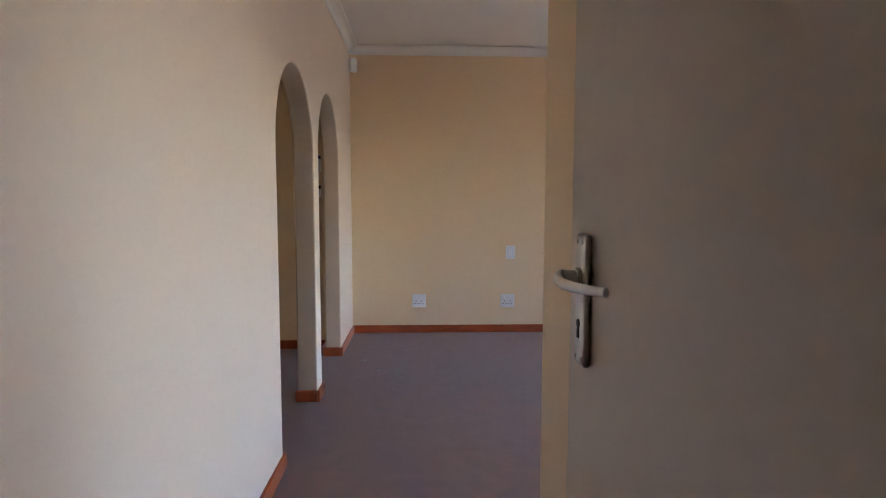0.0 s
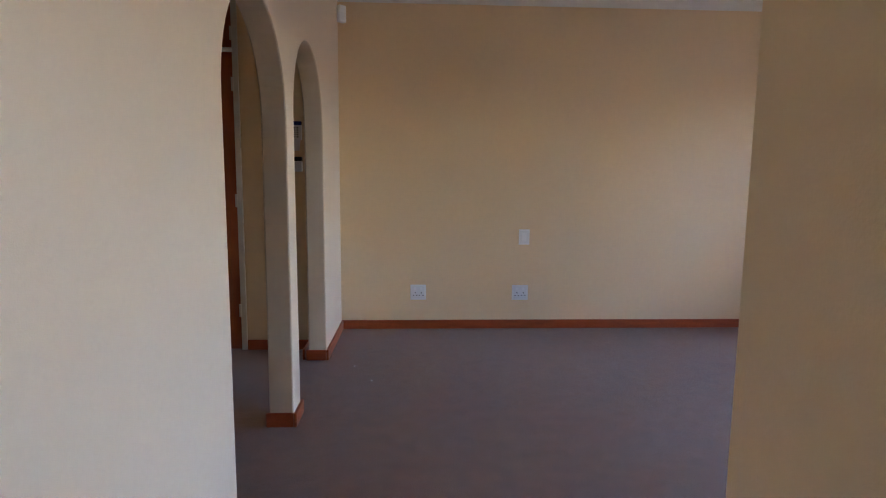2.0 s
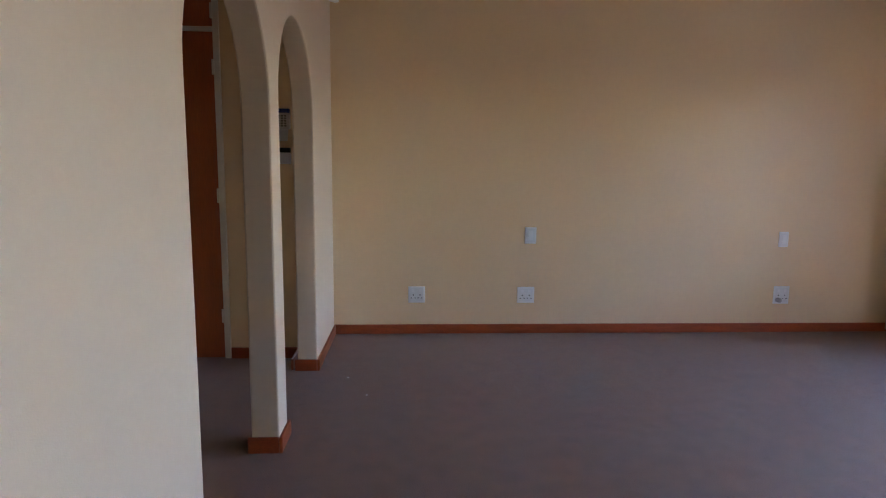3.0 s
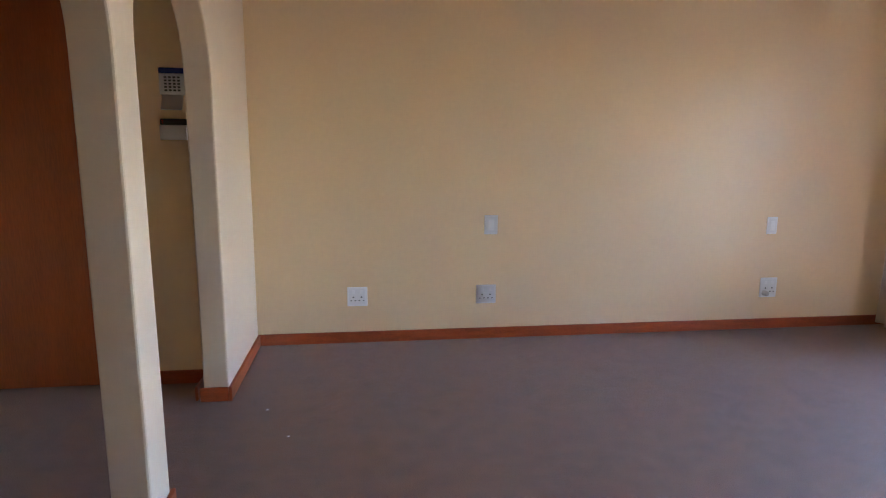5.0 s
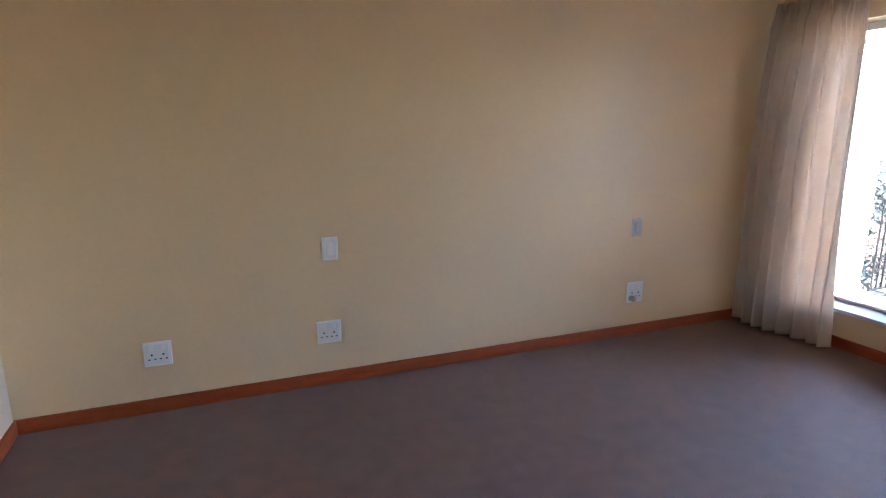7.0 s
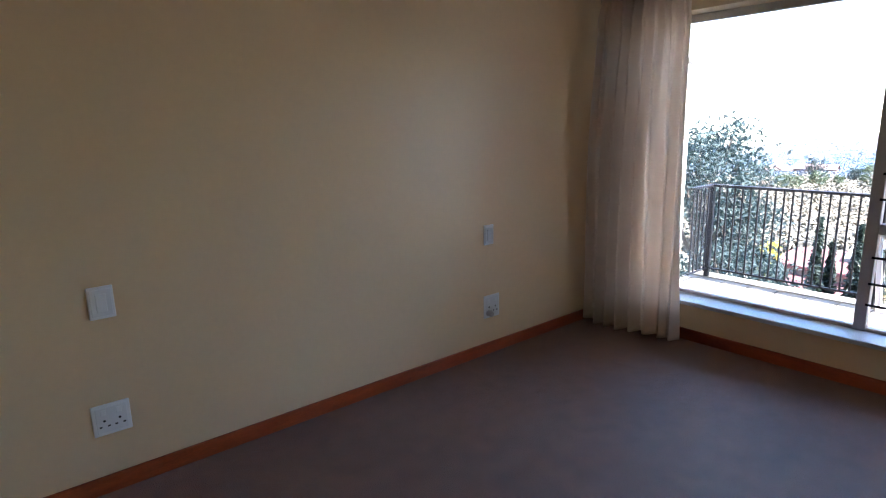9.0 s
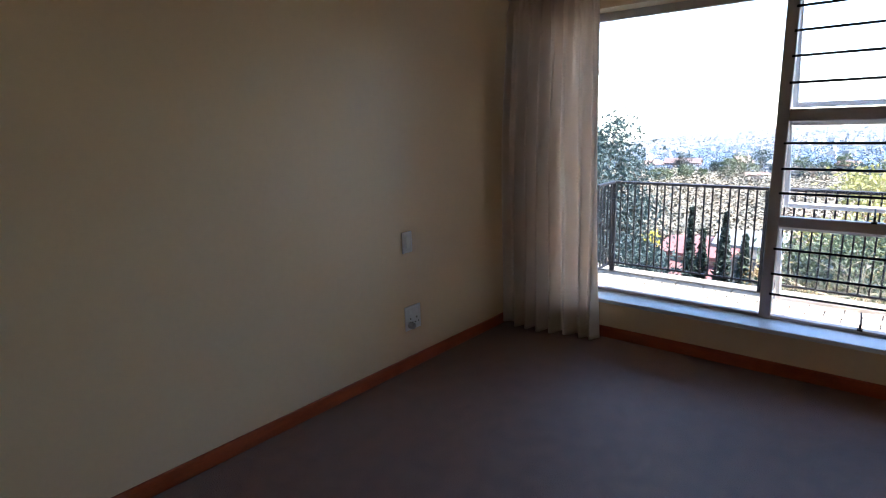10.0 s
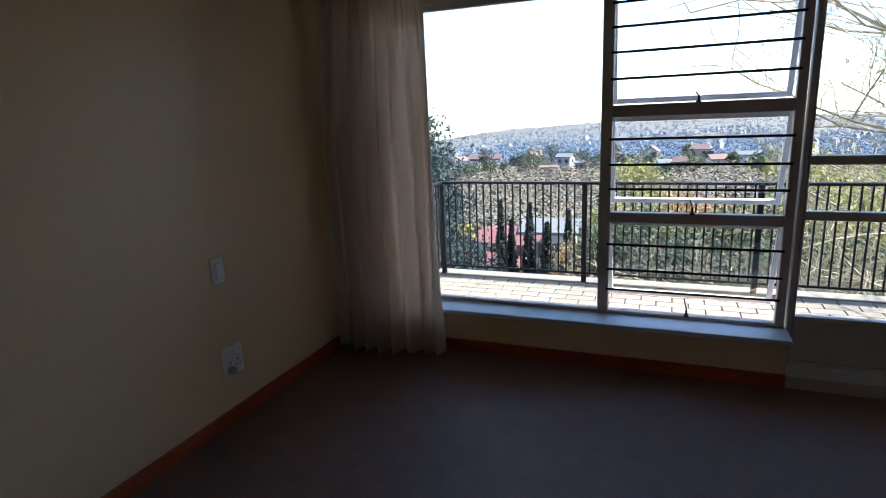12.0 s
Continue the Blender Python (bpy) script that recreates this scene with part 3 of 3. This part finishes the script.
RX, RTOP, RBOT, Y_END = 6.30, 0.786, 0.012, 5.72
rail = thing("balcony_railing", pose(RX, Y_END, BZ + 0.004), "black painted steel balcony railing with upright bars", "railing")
zt, zb, z0 = RTOP - BZ - 0.004, RBOT - BZ - 0.004, 0.0
bm = box(B(), -0.026, -5.3, zt - 0.022, 0.026, 0.026, zt, 0.004)
part("top_rail", bm, BLACK_STEEL, rail)
part("bottom_rail", box(B(), -0.012, -5.3, zb - 0.008, 0.012, -0.021, zb + 0.008, 0.002), BLACK_STEEL, rail)
part("top_rail", box(B(), -0.36, -0.022, zt - 0.022, -0.0265, 0.022, zt - 0.001, 0.004), BLACK_STEEL, rail)
part("bottom_rail", box(B(), -0.36, -0.010, zb - 0.008, -0.021, 0.010, zb + 0.008, 0.002), BLACK_STEEL, rail)
for y in (0.0, -1.27, -2.55, -3.83, -5.1):
    part("post", box(B(), -0.020, y - 0.020, z0, 0.020, y + 0.020, zt - 0.0225, 0.003), BLACK_STEEL, rail)
me_bar = None
k = 0
for i in range(80):
    y = -0.066 * (i + 1)
    if y < -5.25 or min(abs(y - p) for p in (-1.27, -2.55, -3.83, -5.1)) < 0.028:
        continue
    if me_bar is None:
        ob = part("baluster", box(B(), -0.006, -0.006, zb + 0.0085, 0.006, 0.006, zt - 0.0225), BLACK_STEEL, rail)
        me_bar = ob.data
    else:
        ob = new("baluster", me_bar)
        ob.parent = rail
    ob.location = (0, y, 0)
for i in range(5):
    ob = new("baluster", me_bar)
    ob.parent = rail
    ob.location = (-0.066 * (i + 1), 0, 0)

# ---- white wing of the house beside the balcony ----
wing = tagged(new("house_wing"), "white plastered wing of the house with a sloping eave", "house", kind="structure")
bm = B()
prof = [(OUT + 0.001, -6.0), (5.97, -6.0), (5.97, 1.79), (OUT + 0.001, 2.34)]
vs = [[bm.verts.new((x, y, z)) for x, z in prof] for y in (5.812, 9.0)]
for i in range(4):
    bm.faces.new((vs[0][i], vs[0][(i + 1) % 4], vs[1][(i + 1) % 4], vs[1][i]))
bm.faces.new(vs[0])
bm.faces.new(vs[1][::-1])
part("wall", bm, FACADE, wing)
bm = B()
prof = [(OUT + 0.001, 2.35), (6.07, 1.755), (6.07, 1.815), (OUT + 0.001, 2.42)]
vs = [[bm.verts.new((x, y, z)) for x, z in prof] for y in (5.79, 9.1)]
for i in range(4):
    bm.faces.new((vs[0][i], vs[0][(i + 1) % 4], vs[1][(i + 1) % 4], vs[1][i]))
bm.faces.new(vs[0])
bm.faces.new(vs[1][::-1])
part("roof", bm, SASH_PAINT, wing)
part("gutter", tube(B(), (6.105, 5.77, 1.775), (6.105, 9.1, 1.775), 0.05, n=14), SASH_PAINT, wing, "pale round gutter", True)
for z in (1.42, 1.03, 0.63):
    part("bracket", box(B(), 5.73, 5.79, z - 0.035, 5.77, 5.8115, z + 0.03, 0.003), GREY_PLASTIC, wing)

# ---- ground ----
EYE = Vector((1.54, 3.79, 1.36))
STEPS = ((0.0, -2.6), (6.0, -2.9), (9.0, -4.2), (14.0, -5.8), (22.0, -8.0), (34.0, -10.6), (50.0, -12.8), (80.0, -14.2), (180.0, -18.2), (250.0, -20.2))
SKY = ((-0.6, -0.020), (-0.2, -0.020), (0.12, -0.022), (0.27, -0.028), (0.40, -0.043), (0.6, -0.055))


def lerp_table(table, v):
    if v <= table[0][0]:
        return table[0][1]
    for (a, fa), (b, fb) in zip(table, table[1:]):
        if v <= b:
            return fa + (fb - fa) * (v - a) / (b - a)
    return table[-1][1]


def ground_z(x, y):
    dx, dy = x - EYE.x, y - EYE.y
    r = math.hypot(dx, dy)
    if r <= 250:
        z = lerp_table(STEPS, r)
        return z + (0.5 * noise.noise((x * 0.05, y * 0.05, 0)) if r > 12 else 0)
    s = lerp_table(SKY, dy / max(dx, 1.0)) if dx > 0 else -0.03
    f = min(1.0, (r - 250) / 1350) ** 0.6
    ang = (-0.0862) * (1 - f) + s * f
    if r > 1600:
        ang = s - 0.03 * min(1.0, (r - 1600) / 700)
    return EYE.z + r * ang + min(6.0, r * 0.006) * noise.noise((x * 0.006, y * 0.006, 3))


RADII = [0.0, 3, 6, 8, 10, 12, 14, 18, 22, 28, 34, 42, 50, 65, 80, 100, 130, 180, 250, 300, 380, 480, 600, 750, 900, 1100, 1300, 1500, 1600, 1750, 2000, 2300, 3000, 4500]
NAZ = 144
verts, faces = [], []
for r in RADII:
    for a in range(NAZ):
        x, y = EYE.x + r * math.cos(2 * math.pi * a / NAZ), EYE.y + r * math.sin(2 * math.pi * a / NAZ)
        verts.append((x, y, ground_z(x, y)))
for j in range(len(RADII) - 1):
    for a in range(NAZ):
        b = (a + 1) % NAZ
        faces.append((j * NAZ + a, (j + 1) * NAZ + a, (j + 1) * NAZ + b, j * NAZ + b))
gr = tagged(raw_part("ground", verts, faces, GROUND), "dry grassy valley floor rising to a wooded ridge", "ground", kind="structure")


# ---- vegetation ----
def woods(name, spots, material, label, tufts, rnd):
    """Leafy clumps scattered over the far ground, each a cloud of small tilted tufts, in one mesh."""
    spots = np.array(spots)
    n = len(spots)
    way = rnd.normal(size=(n, tufts, 3))
    way /= np.linalg.norm(way, axis=2, keepdims=True)
    reach = rnd.uniform(0.45, 1.0, (n, tufts, 1))
    size = np.stack([spots[:, 3], spots[:, 3], spots[:, 4]], 1)[:, None, :]
    centre = way * reach * size
    centre[..., 2] = np.maximum(centre[..., 2], -0.4 * size[..., 2])
    centre += spots[:, None, :3] + np.array([0, 0, 0.5]) * size
    face = way * 0.7 + rnd.normal(size=(n, tufts, 3)) * 0.35 + np.array([0, 0, 0.7])
    u = np.cross(face, rnd.normal(size=(n, tufts, 3)))
    u /= np.linalg.norm(u, axis=2, keepdims=True) + 1e-9
    v = np.cross(face, u)
    v /= np.linalg.norm(v, axis=2, keepdims=True) + 1e-9
    half = spots[:, None, 3:4] * rnd.uniform(0.09, 0.22, (n, tufts, 1))
    quad = np.stack([centre - u * half, centre - v * half * 0.7, centre + u * half, centre + v * half * 0.7], 2)
    faces = np.arange(n * tufts * 4).reshape(-1, 4)
    return tagged(raw_part(name, quad.reshape(-1, 3).tolist(), faces.tolist(), material), label, "trees", kind="stuff")


rng = np.random.default_rng(5)


def scatter(n, a0, a1, size, tall):
    """Spots spread evenly by height of view between two slopes."""
    out = []
    for _ in range(n):
        t = rng.uniform(-0.55, 0.62)
        want = rng.uniform(a0, a1)
        lo, hi = 40.0, 1600.0
        for _ in range(18):
            mid = (lo + hi) / 2
            x, y = EYE.x + mid * math.cos(math.atan(t)), EYE.y + mid * math.sin(math.atan(t))
            if (ground_z(x, y) - EYE.z) / mid < want:
                lo = mid
            else:
                hi = mid
        s = rng.uniform(*size) * min(1.0, 0.34 + mid / 900)
        out.append((x, y, ground_z(x, y), s, s * rng.uniform(*tall)))
    return out


woods("far_woods", scatter(9500, -0.092, -0.018, (2.0, 4.4), (0.8, 1.3)), FAR_WOOD, "trees covering the far ridge, blue distance haze in their colour", 34, rng)
woods("valley_bush", scatter(8000, -0.215, -0.088, (1.4, 4.4), (0.7, 1.3)), MID_WOOD, "mixed dry bush and trees in the valley", 70, rng)

verts, faces, roofs, rfaces = [], [], [], []
for x, y, z, s, h in scatter(200, -0.080, -0.026, (3.0, 5.2), (0.5, 0.7)):
    w, d, top = s * 0.75, s * 0.5, z + 3.0 + h * 0.3
    c = rng.uniform(0, 3.14)
    ux, uy = (math.cos(c), math.sin(c)), (-math.sin(c), math.cos(c))
    k, q = len(verts), len(roofs)
    ring = [(x + a * w * ux[0] + b * d * uy[0], y + a * w * ux[1] + b * d * uy[1]) for a, b in ((-1, -1), (1, -1), (1, 1), (-1, 1))]
    verts += [(*p, z) for p in ring] + [(*p, top) for p in ring]
    faces += [(k + i, k + (i + 1) % 4, k + 4 + (i + 1) % 4, k + 4 + i) for i in range(4)]
    roofs += [(*p, top) for p in ring] + [(x - w * 0.7 * ux[0], y - w * 0.7 * ux[1], top + 2), (x + w * 0.7 * ux[0], y + w * 0.7 * ux[1], top + 2)]
    rfaces += [(q, q + 1, q + 5, q + 4), (q + 2, q + 3, q + 4, q + 5), (q + 1, q + 2, q + 5), (q + 3, q, q + 4)]
far_town = thing("far_houses", pose(0, 0, 0), "small pale houses scattered over the far ridge", "houses")
far_town["kind"] = "stuff"
raw_part("wall", verts, faces, HOUSE_WHITE, far_town)
raw_part("roof", roofs, rfaces, ROOF_GREY, far_town)


def house(t, r, w, d, h, wall, roof, turn, label, rise=2.2, lift=0.0):
    """A house seen along slope t at distance r: walls, gabled roof and windows."""
    x, y = EYE.x + r / math.hypot(1, t), EYE.y + r * t / math.hypot(1, t)
    z = ground_z(x, y) + lift
    if r > 100:
        w, d, h, rise = w * 0.62, d * 0.62, h * 0.72, rise * 0.6
    th = thing("house", pose(x, y, z, 0, 0, turn), label, "house", "houses in the valley")
    bm = box(B(), -d / 2, -w / 2, -4.0, d / 2, w / 2, h)
    gab = [[bm.verts.new(p) for p in ((-d / 2, s * (w / 2 - 0.01), h), (d / 2, s * (w / 2 - 0.01), h), (0, s * (w / 2 - 0.01), h + rise))] for s in (-1, 1)]
    for g in gab:
        bm.faces.new(g)
    part("wall", bm, wall, th)
    bm = B()
    e = 0.5
    for s in (-1, 1):
        lo, hi = (s * (d / 2 + e), h - e * rise / (d / 2)), (0, h + rise)
        q = [bm.verts.new((p[0], yy, p[1] + o)) for o in (0.02, 0.25) for p in (lo, hi) for yy in (-w / 2 - e, w / 2 + e)]
        for f in ((0, 1, 3, 2), (4, 6, 7, 5), (0, 4, 5, 1), (0, 2, 6, 4), (1, 5, 7, 3)):
            bm.faces.new([q[i] for i in f])
    part("roof", bm, roof, th)
    n = max(2, int(w / 3))
    for i in range(n):
        yy = -w / 2 + (i + 0.5) * w / n
        for zz in ((h - 2.0,) if h < 4.5 else (h - 2.0, h - 4.8)):
            part("window", box(B(), -d / 2 - 0.06, yy - 0.6, zz, -d / 2 + 0.05, yy + 0.6, zz + 1.2), PANE_DARK, th)
    part("window", box(B(), -0.6, -w / 2 - 0.06, h - 2.0, 0.6, -w / 2 + 0.05, h - 0.8), PANE_DARK, th)
    return th


house(0.385, 235, 8, 9, 4.2, HOUSE_WHITE, ROOF_BROWN, 70, "white gabled house among trees across the valley")
house(0.365, 238, 8, 9, 4.2, HOUSE_WHITE, ROOF_BROWN, 70, "white gabled house among trees across the valley")
house(0.315, 240, 20, 10, 4.4, HOUSE_BRICK, ROOF_RED, 8, "long red-roofed brick house across the valley", 2.5)
house(0.225, 240, 10, 8, 5.0, HOUSE_BRICK, ROOF_BROWN, 60, "brown gabled house across the valley", 3.2)
house(0.172, 205, 8, 7, 6.5, HOUSE_WHITE, ROOF_GREY, -15, "white two-storey house with a grey-green roof", 1.4)
house(0.150, 200, 4, 5, 4.0, HOUSE_WHITE, ROOF_GREY, 10, "small white annexe beside a two-storey house", 0.8)
house(0.200, 190, 9, 4, 3.0, HOUSE_PINK, ROOF_BROWN, 12, "low ochre arcaded building on the slope", 0.6)
house(0.032, 250, 8, 8, 5.5, HOUSE_WHITE, ROOF_BROWN, 80, "white gabled house with a steep roof", 3.2)
house(-0.035, 245, 12, 9, 7.0, HOUSE_PINK, ROOF_RED, 10, "large pink two-storey house with a red roof", 2.4)
house(0.010, 195, 9, 8, 4.0, HOUSE_WHITE, ROOF_GREY, 20, "low white house with a grey roof", 1.4)
house(-0.020, 190, 11, 8, 4.6, HOUSE_PINK, ROOF_RED, -10, "pink house with a red roof in the valley", 2.0)
house(-0.070, 210, 12, 8, 4.4, HOUSE_WHITE, ROOF_BROWN, 15, "white house with a brown roof in the valley", 2.0)
house(-0.105, 230, 14, 8, 5.0, HOUSE_WHITE, ROOF_GREY, 0, "long white house with a grey roof", 1.6)
house(0.085, 230, 9, 8, 4.6, HOUSE_WHITE, ROOF_BROWN, -20, "white house half hidden by trees", 2.0)
house(0.315, 43, 4.2, 6, 2.6, HOUSE_BRICK, ROOF_NEAR, 12, "near brick house with a red sheet roof", 0.45, -0.5)
house(0.265, 46, 4.5, 6, 3.6, HOUSE_BRICK, ROOF_NEAR, -8, "taller part of the near red-roofed house", 0.4, 0.0)
house(0.195, 47, 3.6, 5, 3.4, HOUSE_WHITE, ROOF_GREY, 4, "near white house with a flat pale roof", 0.5, 0.9)


def leaves(spots, size, rnd, up=0.35):
    """Small folded leaf quads at the given spots."""
    vs, fs = [], []
    for p in spots:
        n = Vector((rnd.gauss(0, 1), rnd.gauss(0, 1), rnd.gauss(up, 1))).normalized()
        a = n.orthogonal().normalized()
        a.rotate(Matrix.Rotation(rnd.uniform(0, 6.28), 3, n))
        b = n.cross(a)
        s = size * rnd.uniform(0.6, 1.4)
        k = len(vs)
        vs += [p - a * s, p + b * s * 0.5 + n * s * 0.15, p + a * s, p - b * s * 0.5 + n * s * 0.15]
        fs += [(k, k + 1, k + 2, k + 3)]
    return [v[:] for v in vs], fs


def place(t, r):
    x, y = EYE.x + r / math.hypot(1, t), EYE.y + r * t / math.hypot(1, t)
    return x, y, ground_z(x, y)


def leafy_tree(t, r, top, spread, material, count, size, seed, label, low=0.25, name="tree", category="tree"):
    """A broad tree or bush: trunk, limbs and a crown of leaf clusters with gaps."""
    rnd = random.Random(seed)
    x, y, z = place(t, r)
    h = max(1.0, top - z)
    th = thing(name, pose(x, y, z), label, category)
    limbs = []
    bm = tube(B(), (0, 0, -0.3), (0, 0, h * 0.45), 0.035 * h, 0.022 * h, 8)
    for _ in range(34):
        a, u = rnd.uniform(0, 6.28), rnd.uniform(low, 1.0)
        rad = spread * math.sqrt(max(0.05, 1 - ((u - 0.52) / 0.52) ** 2)) * rnd.uniform(0.45, 1.0)
        q = Vector((math.cos(a) * rad, math.sin(a) * rad, u * h))
        tube(bm, (0, 0, min(0.44, u * 0.5) * h), q, 0.012 * h, 0.004 * h, 5)
        limbs.append(q)
    part("trunk", bm, BARK, th)
    spots = []
    for i in range(count):
        c = limbs[i % len(limbs)]
        g = spread * 0.20
        spots.append(c + Vector((rnd.gauss(0, g), rnd.gauss(0, g), rnd.gauss(0, g * 0.7))))
    raw_part("crown", *leaves(spots, size, rnd), material, th)
    return th


def cypress(t, r, top, wide, seed):
    rnd = random.Random(seed)
    x, y, z = place(t, r)
    h = top - z
    th = thing("cypress", pose(x, y, z), "tall narrow dark green cypress below the balcony", "cypress tree", "cypresses")
    part("trunk", tube(B(), (0, 0, -0.3), (0, 0, h * 0.9), 0.12, 0.02, 7), BARK, th)
    spots = []
    for _ in range(2600):
        u = rnd.random() ** 1.2
        w = wide * (0.25 + 0.75 * math.sin(math.pi * min(1, u * 0.85 + 0.16)) ** 0.8) * (1 - u) ** 0.45
        a, q = rnd.uniform(0, 6.28), math.sqrt(rnd.random()) * w * rnd.uniform(0.75, 1.12)
        spots.append(Vector((math.cos(a) * q, math.sin(a) * q, 0.15 + u * (h - 0.15))))
    raw_part("crown", *leaves(spots, 0.16, rnd, 1.5), CYPRESS, th)


for i, (t, r, dz, w) in enumerate(((0.290, 33, -0.150, 0.5), (0.270, 33.5, -0.185, 0.5), (0.236, 33, -0.155, 0.62), (0.204, 32, -0.190, 0.6), (0.166, 32.5, -0.170, 0.6))):
    cypress(t, r, EYE.z + r * dz, w, 30 + i)

leafy_tree(0.47, 24, 1.1, 2.6, LEAF_DARK, 15000, 0.10, 41, "dark green tree beyond the balcony corner", 0.1)
leafy_tree(0.405, 20, -2.6, 1.7, LEAF_DARK, 9000, 0.09, 42, "dark leafy bush below the balcony", 0.05, "bush", "bush")
leafy_tree(0.362, 38, -6.0, 0.8, LEAF_GOLD, 900, 0.16, 43, "bright yellow flowering bush", 0.1, "bush", "bush")
leafy_tree(0.055, 30, -1.6, 2.4, LEAF_YELLOW, 8000, 0.11, 44, "tree with yellow-green leaves", 0.1)
leafy_tree(0.145, 26, -4.6, 1.3, LEAF_ORANGE, 5000, 0.09, 45, "autumn-coloured bush with orange-yellow leaves", 0.05, "bush", "bush")
leafy_tree(-0.020, 24, -2.3, 2.2, LEAF_ORANGE, 8000, 0.09, 46, "tree with orange autumn leaves", 0.1)
leafy_tree(0.040, 17, -1.7, 1.9, LEAF_GREEN, 12000, 0.075, 47, "broad dark green tree below the balcony", 0.0)
leafy_tree(-0.115, 18, -1.5, 1.9, LEAF_GREEN, 11000, 0.075, 48, "broad green tree below the balcony", 0.0)
leafy_tree(-0.230, 12, -1.2, 1.6, LEAF_GREEN, 10000, 0.06, 49, "olive green bush behind the railing", 0.0, "bush", "bush")
leafy_tree(-0.285, 14, 0.5, 2.0, LEAF_YELLOW, 9000, 0.055, 50, "thin golden-leaved tree behind the railing", 0.1)
leafy_tree(-0.200, 21, -0.6, 2.4, LEAF_YELLOW, 7000, 0.08, 51, "yellow-green tree beyond the garden", 0.1)


for i in range(26):
    far = random.Random(900 + i)
    slope, away, tall = -0.14 + 0.021 * i + far.uniform(-0.008, 0.008), far.uniform(150, 236), far.uniform(3.5, 7.5)
    leafy_tree(slope, away, place(slope, away)[2] + tall, tall * far.uniform(0.3, 0.6), (LEAF_GREEN, LEAF_DARK, LEAF_GREEN)[i % 3], 700, 0.34,
               900 + i, "dark green tree among the houses across the valley", 0.1)


def bare_tree(x, y, height, seed, label, material, levels=4, lean=(0, 0), first=0.06, thin=0.46, spread=0.8):
    """A leafless tree: branches fork and thin out level by level."""
    rnd = random.Random(seed)
    z = ground_z(x, y)
    th = thing("bare_tree", pose(x, y, z), label, "tree")
    trunk, twigs = B(), B()

    def grow(p, way, length, r, level):
        steps = 4
        for k in range(steps):
            bend = Vector((rnd.gauss(0, 0.2), rnd.gauss(0, 0.2), rnd.gauss(0.02, 0.14)))
            way2 = (way + bend).normalized()
            q = p + way2 * (length / steps)
            tube(trunk if level < 2 else twigs, p, q, r * (1 - 0.2 * k / steps), r * (1 - 0.2 * (k + 1) / steps), 6 if level < 2 else 4, False)
            p, way = q, way2
            if level < levels:
                for _ in range(2 if level else 3):
                    side = Vector((rnd.gauss(0, 1), rnd.gauss(0, 1), rnd.gauss(0.1, 0.6))).normalized()
                    grow(p, (way * 0.75 + side * spread).normalized(), length * rnd.uniform(0.45, 0.68), max(0.0025, r * thin), level + 1)

    grow(Vector((0, 0, -0.2)), Vector((*lean, 1)).normalized(), height, first, 0)
    part("trunk", trunk, material, th)
    part("twig_crown", twigs, material, th)


bare_tree(10.6, -0.6, 5.4, 61, "leafless pale-barked tree beside the balcony", PALE_BARK, 4, (-0.05, 0.12), 0.06, 0.5, 0.9)
bare_tree(10.4, 0.9, 2.2, 62, "leafless tangle of pale twigs behind the railing", PALE_BARK, 4, (0.0, 0.1), 0.035)
bare_tree(19.0, 6.2, 2.4, 63, "leafless grey shrub below the balcony", PALE_BARK, 3, (0.0, 0.1), 0.04)

# ---- balcony pavers ----
pavers = tagged(new("balcony_paving"), "pale clay pavers laid in running bond", "paving", kind="structure")
PL, PW, GAP = 0.222, 0.112, 0.008
NEAR_Y = 1.0
paver_mesh = None
far_pavers = B()
row = 0
px = OUT + 0.012
while px + PW <= 6.284:
    py = BY0 - (0.5 * PL if row % 2 else 0.0)
    while py < BY1 - 0.02:
        y0, y1 = max(py, BY0), min(py + PL, BY1 + 0.09)
        full = abs((y1 - y0) - PL) < 1e-6
        lift = BZ + 0.0012 * math.sin(px * 91 + py * 37)
        if y1 - y0 > 0.05 and y1 < NEAR_Y:
            box(far_pavers, px, y0, BZ - 0.0155, px + PW - GAP, y1 - GAP, lift)
        elif y1 - y0 > 0.05:
            if full and paver_mesh:
                ob = new("paver", paver_mesh)
                ob.parent = pavers
            else:
                ob = part("paver", box(B(), 0, 0, -0.0155, PW - GAP, y1 - y0 - GAP, 0.0, 0.0025, 1), PAVER, pavers)
                if full:
                    paver_mesh = ob.data
            ob.location = (px, y0, lift)
        py += PL
    px += PW
    row += 1
rest = part("paver_rest", far_pavers, PAVER, pavers)
rest["kind"] = "stuff"
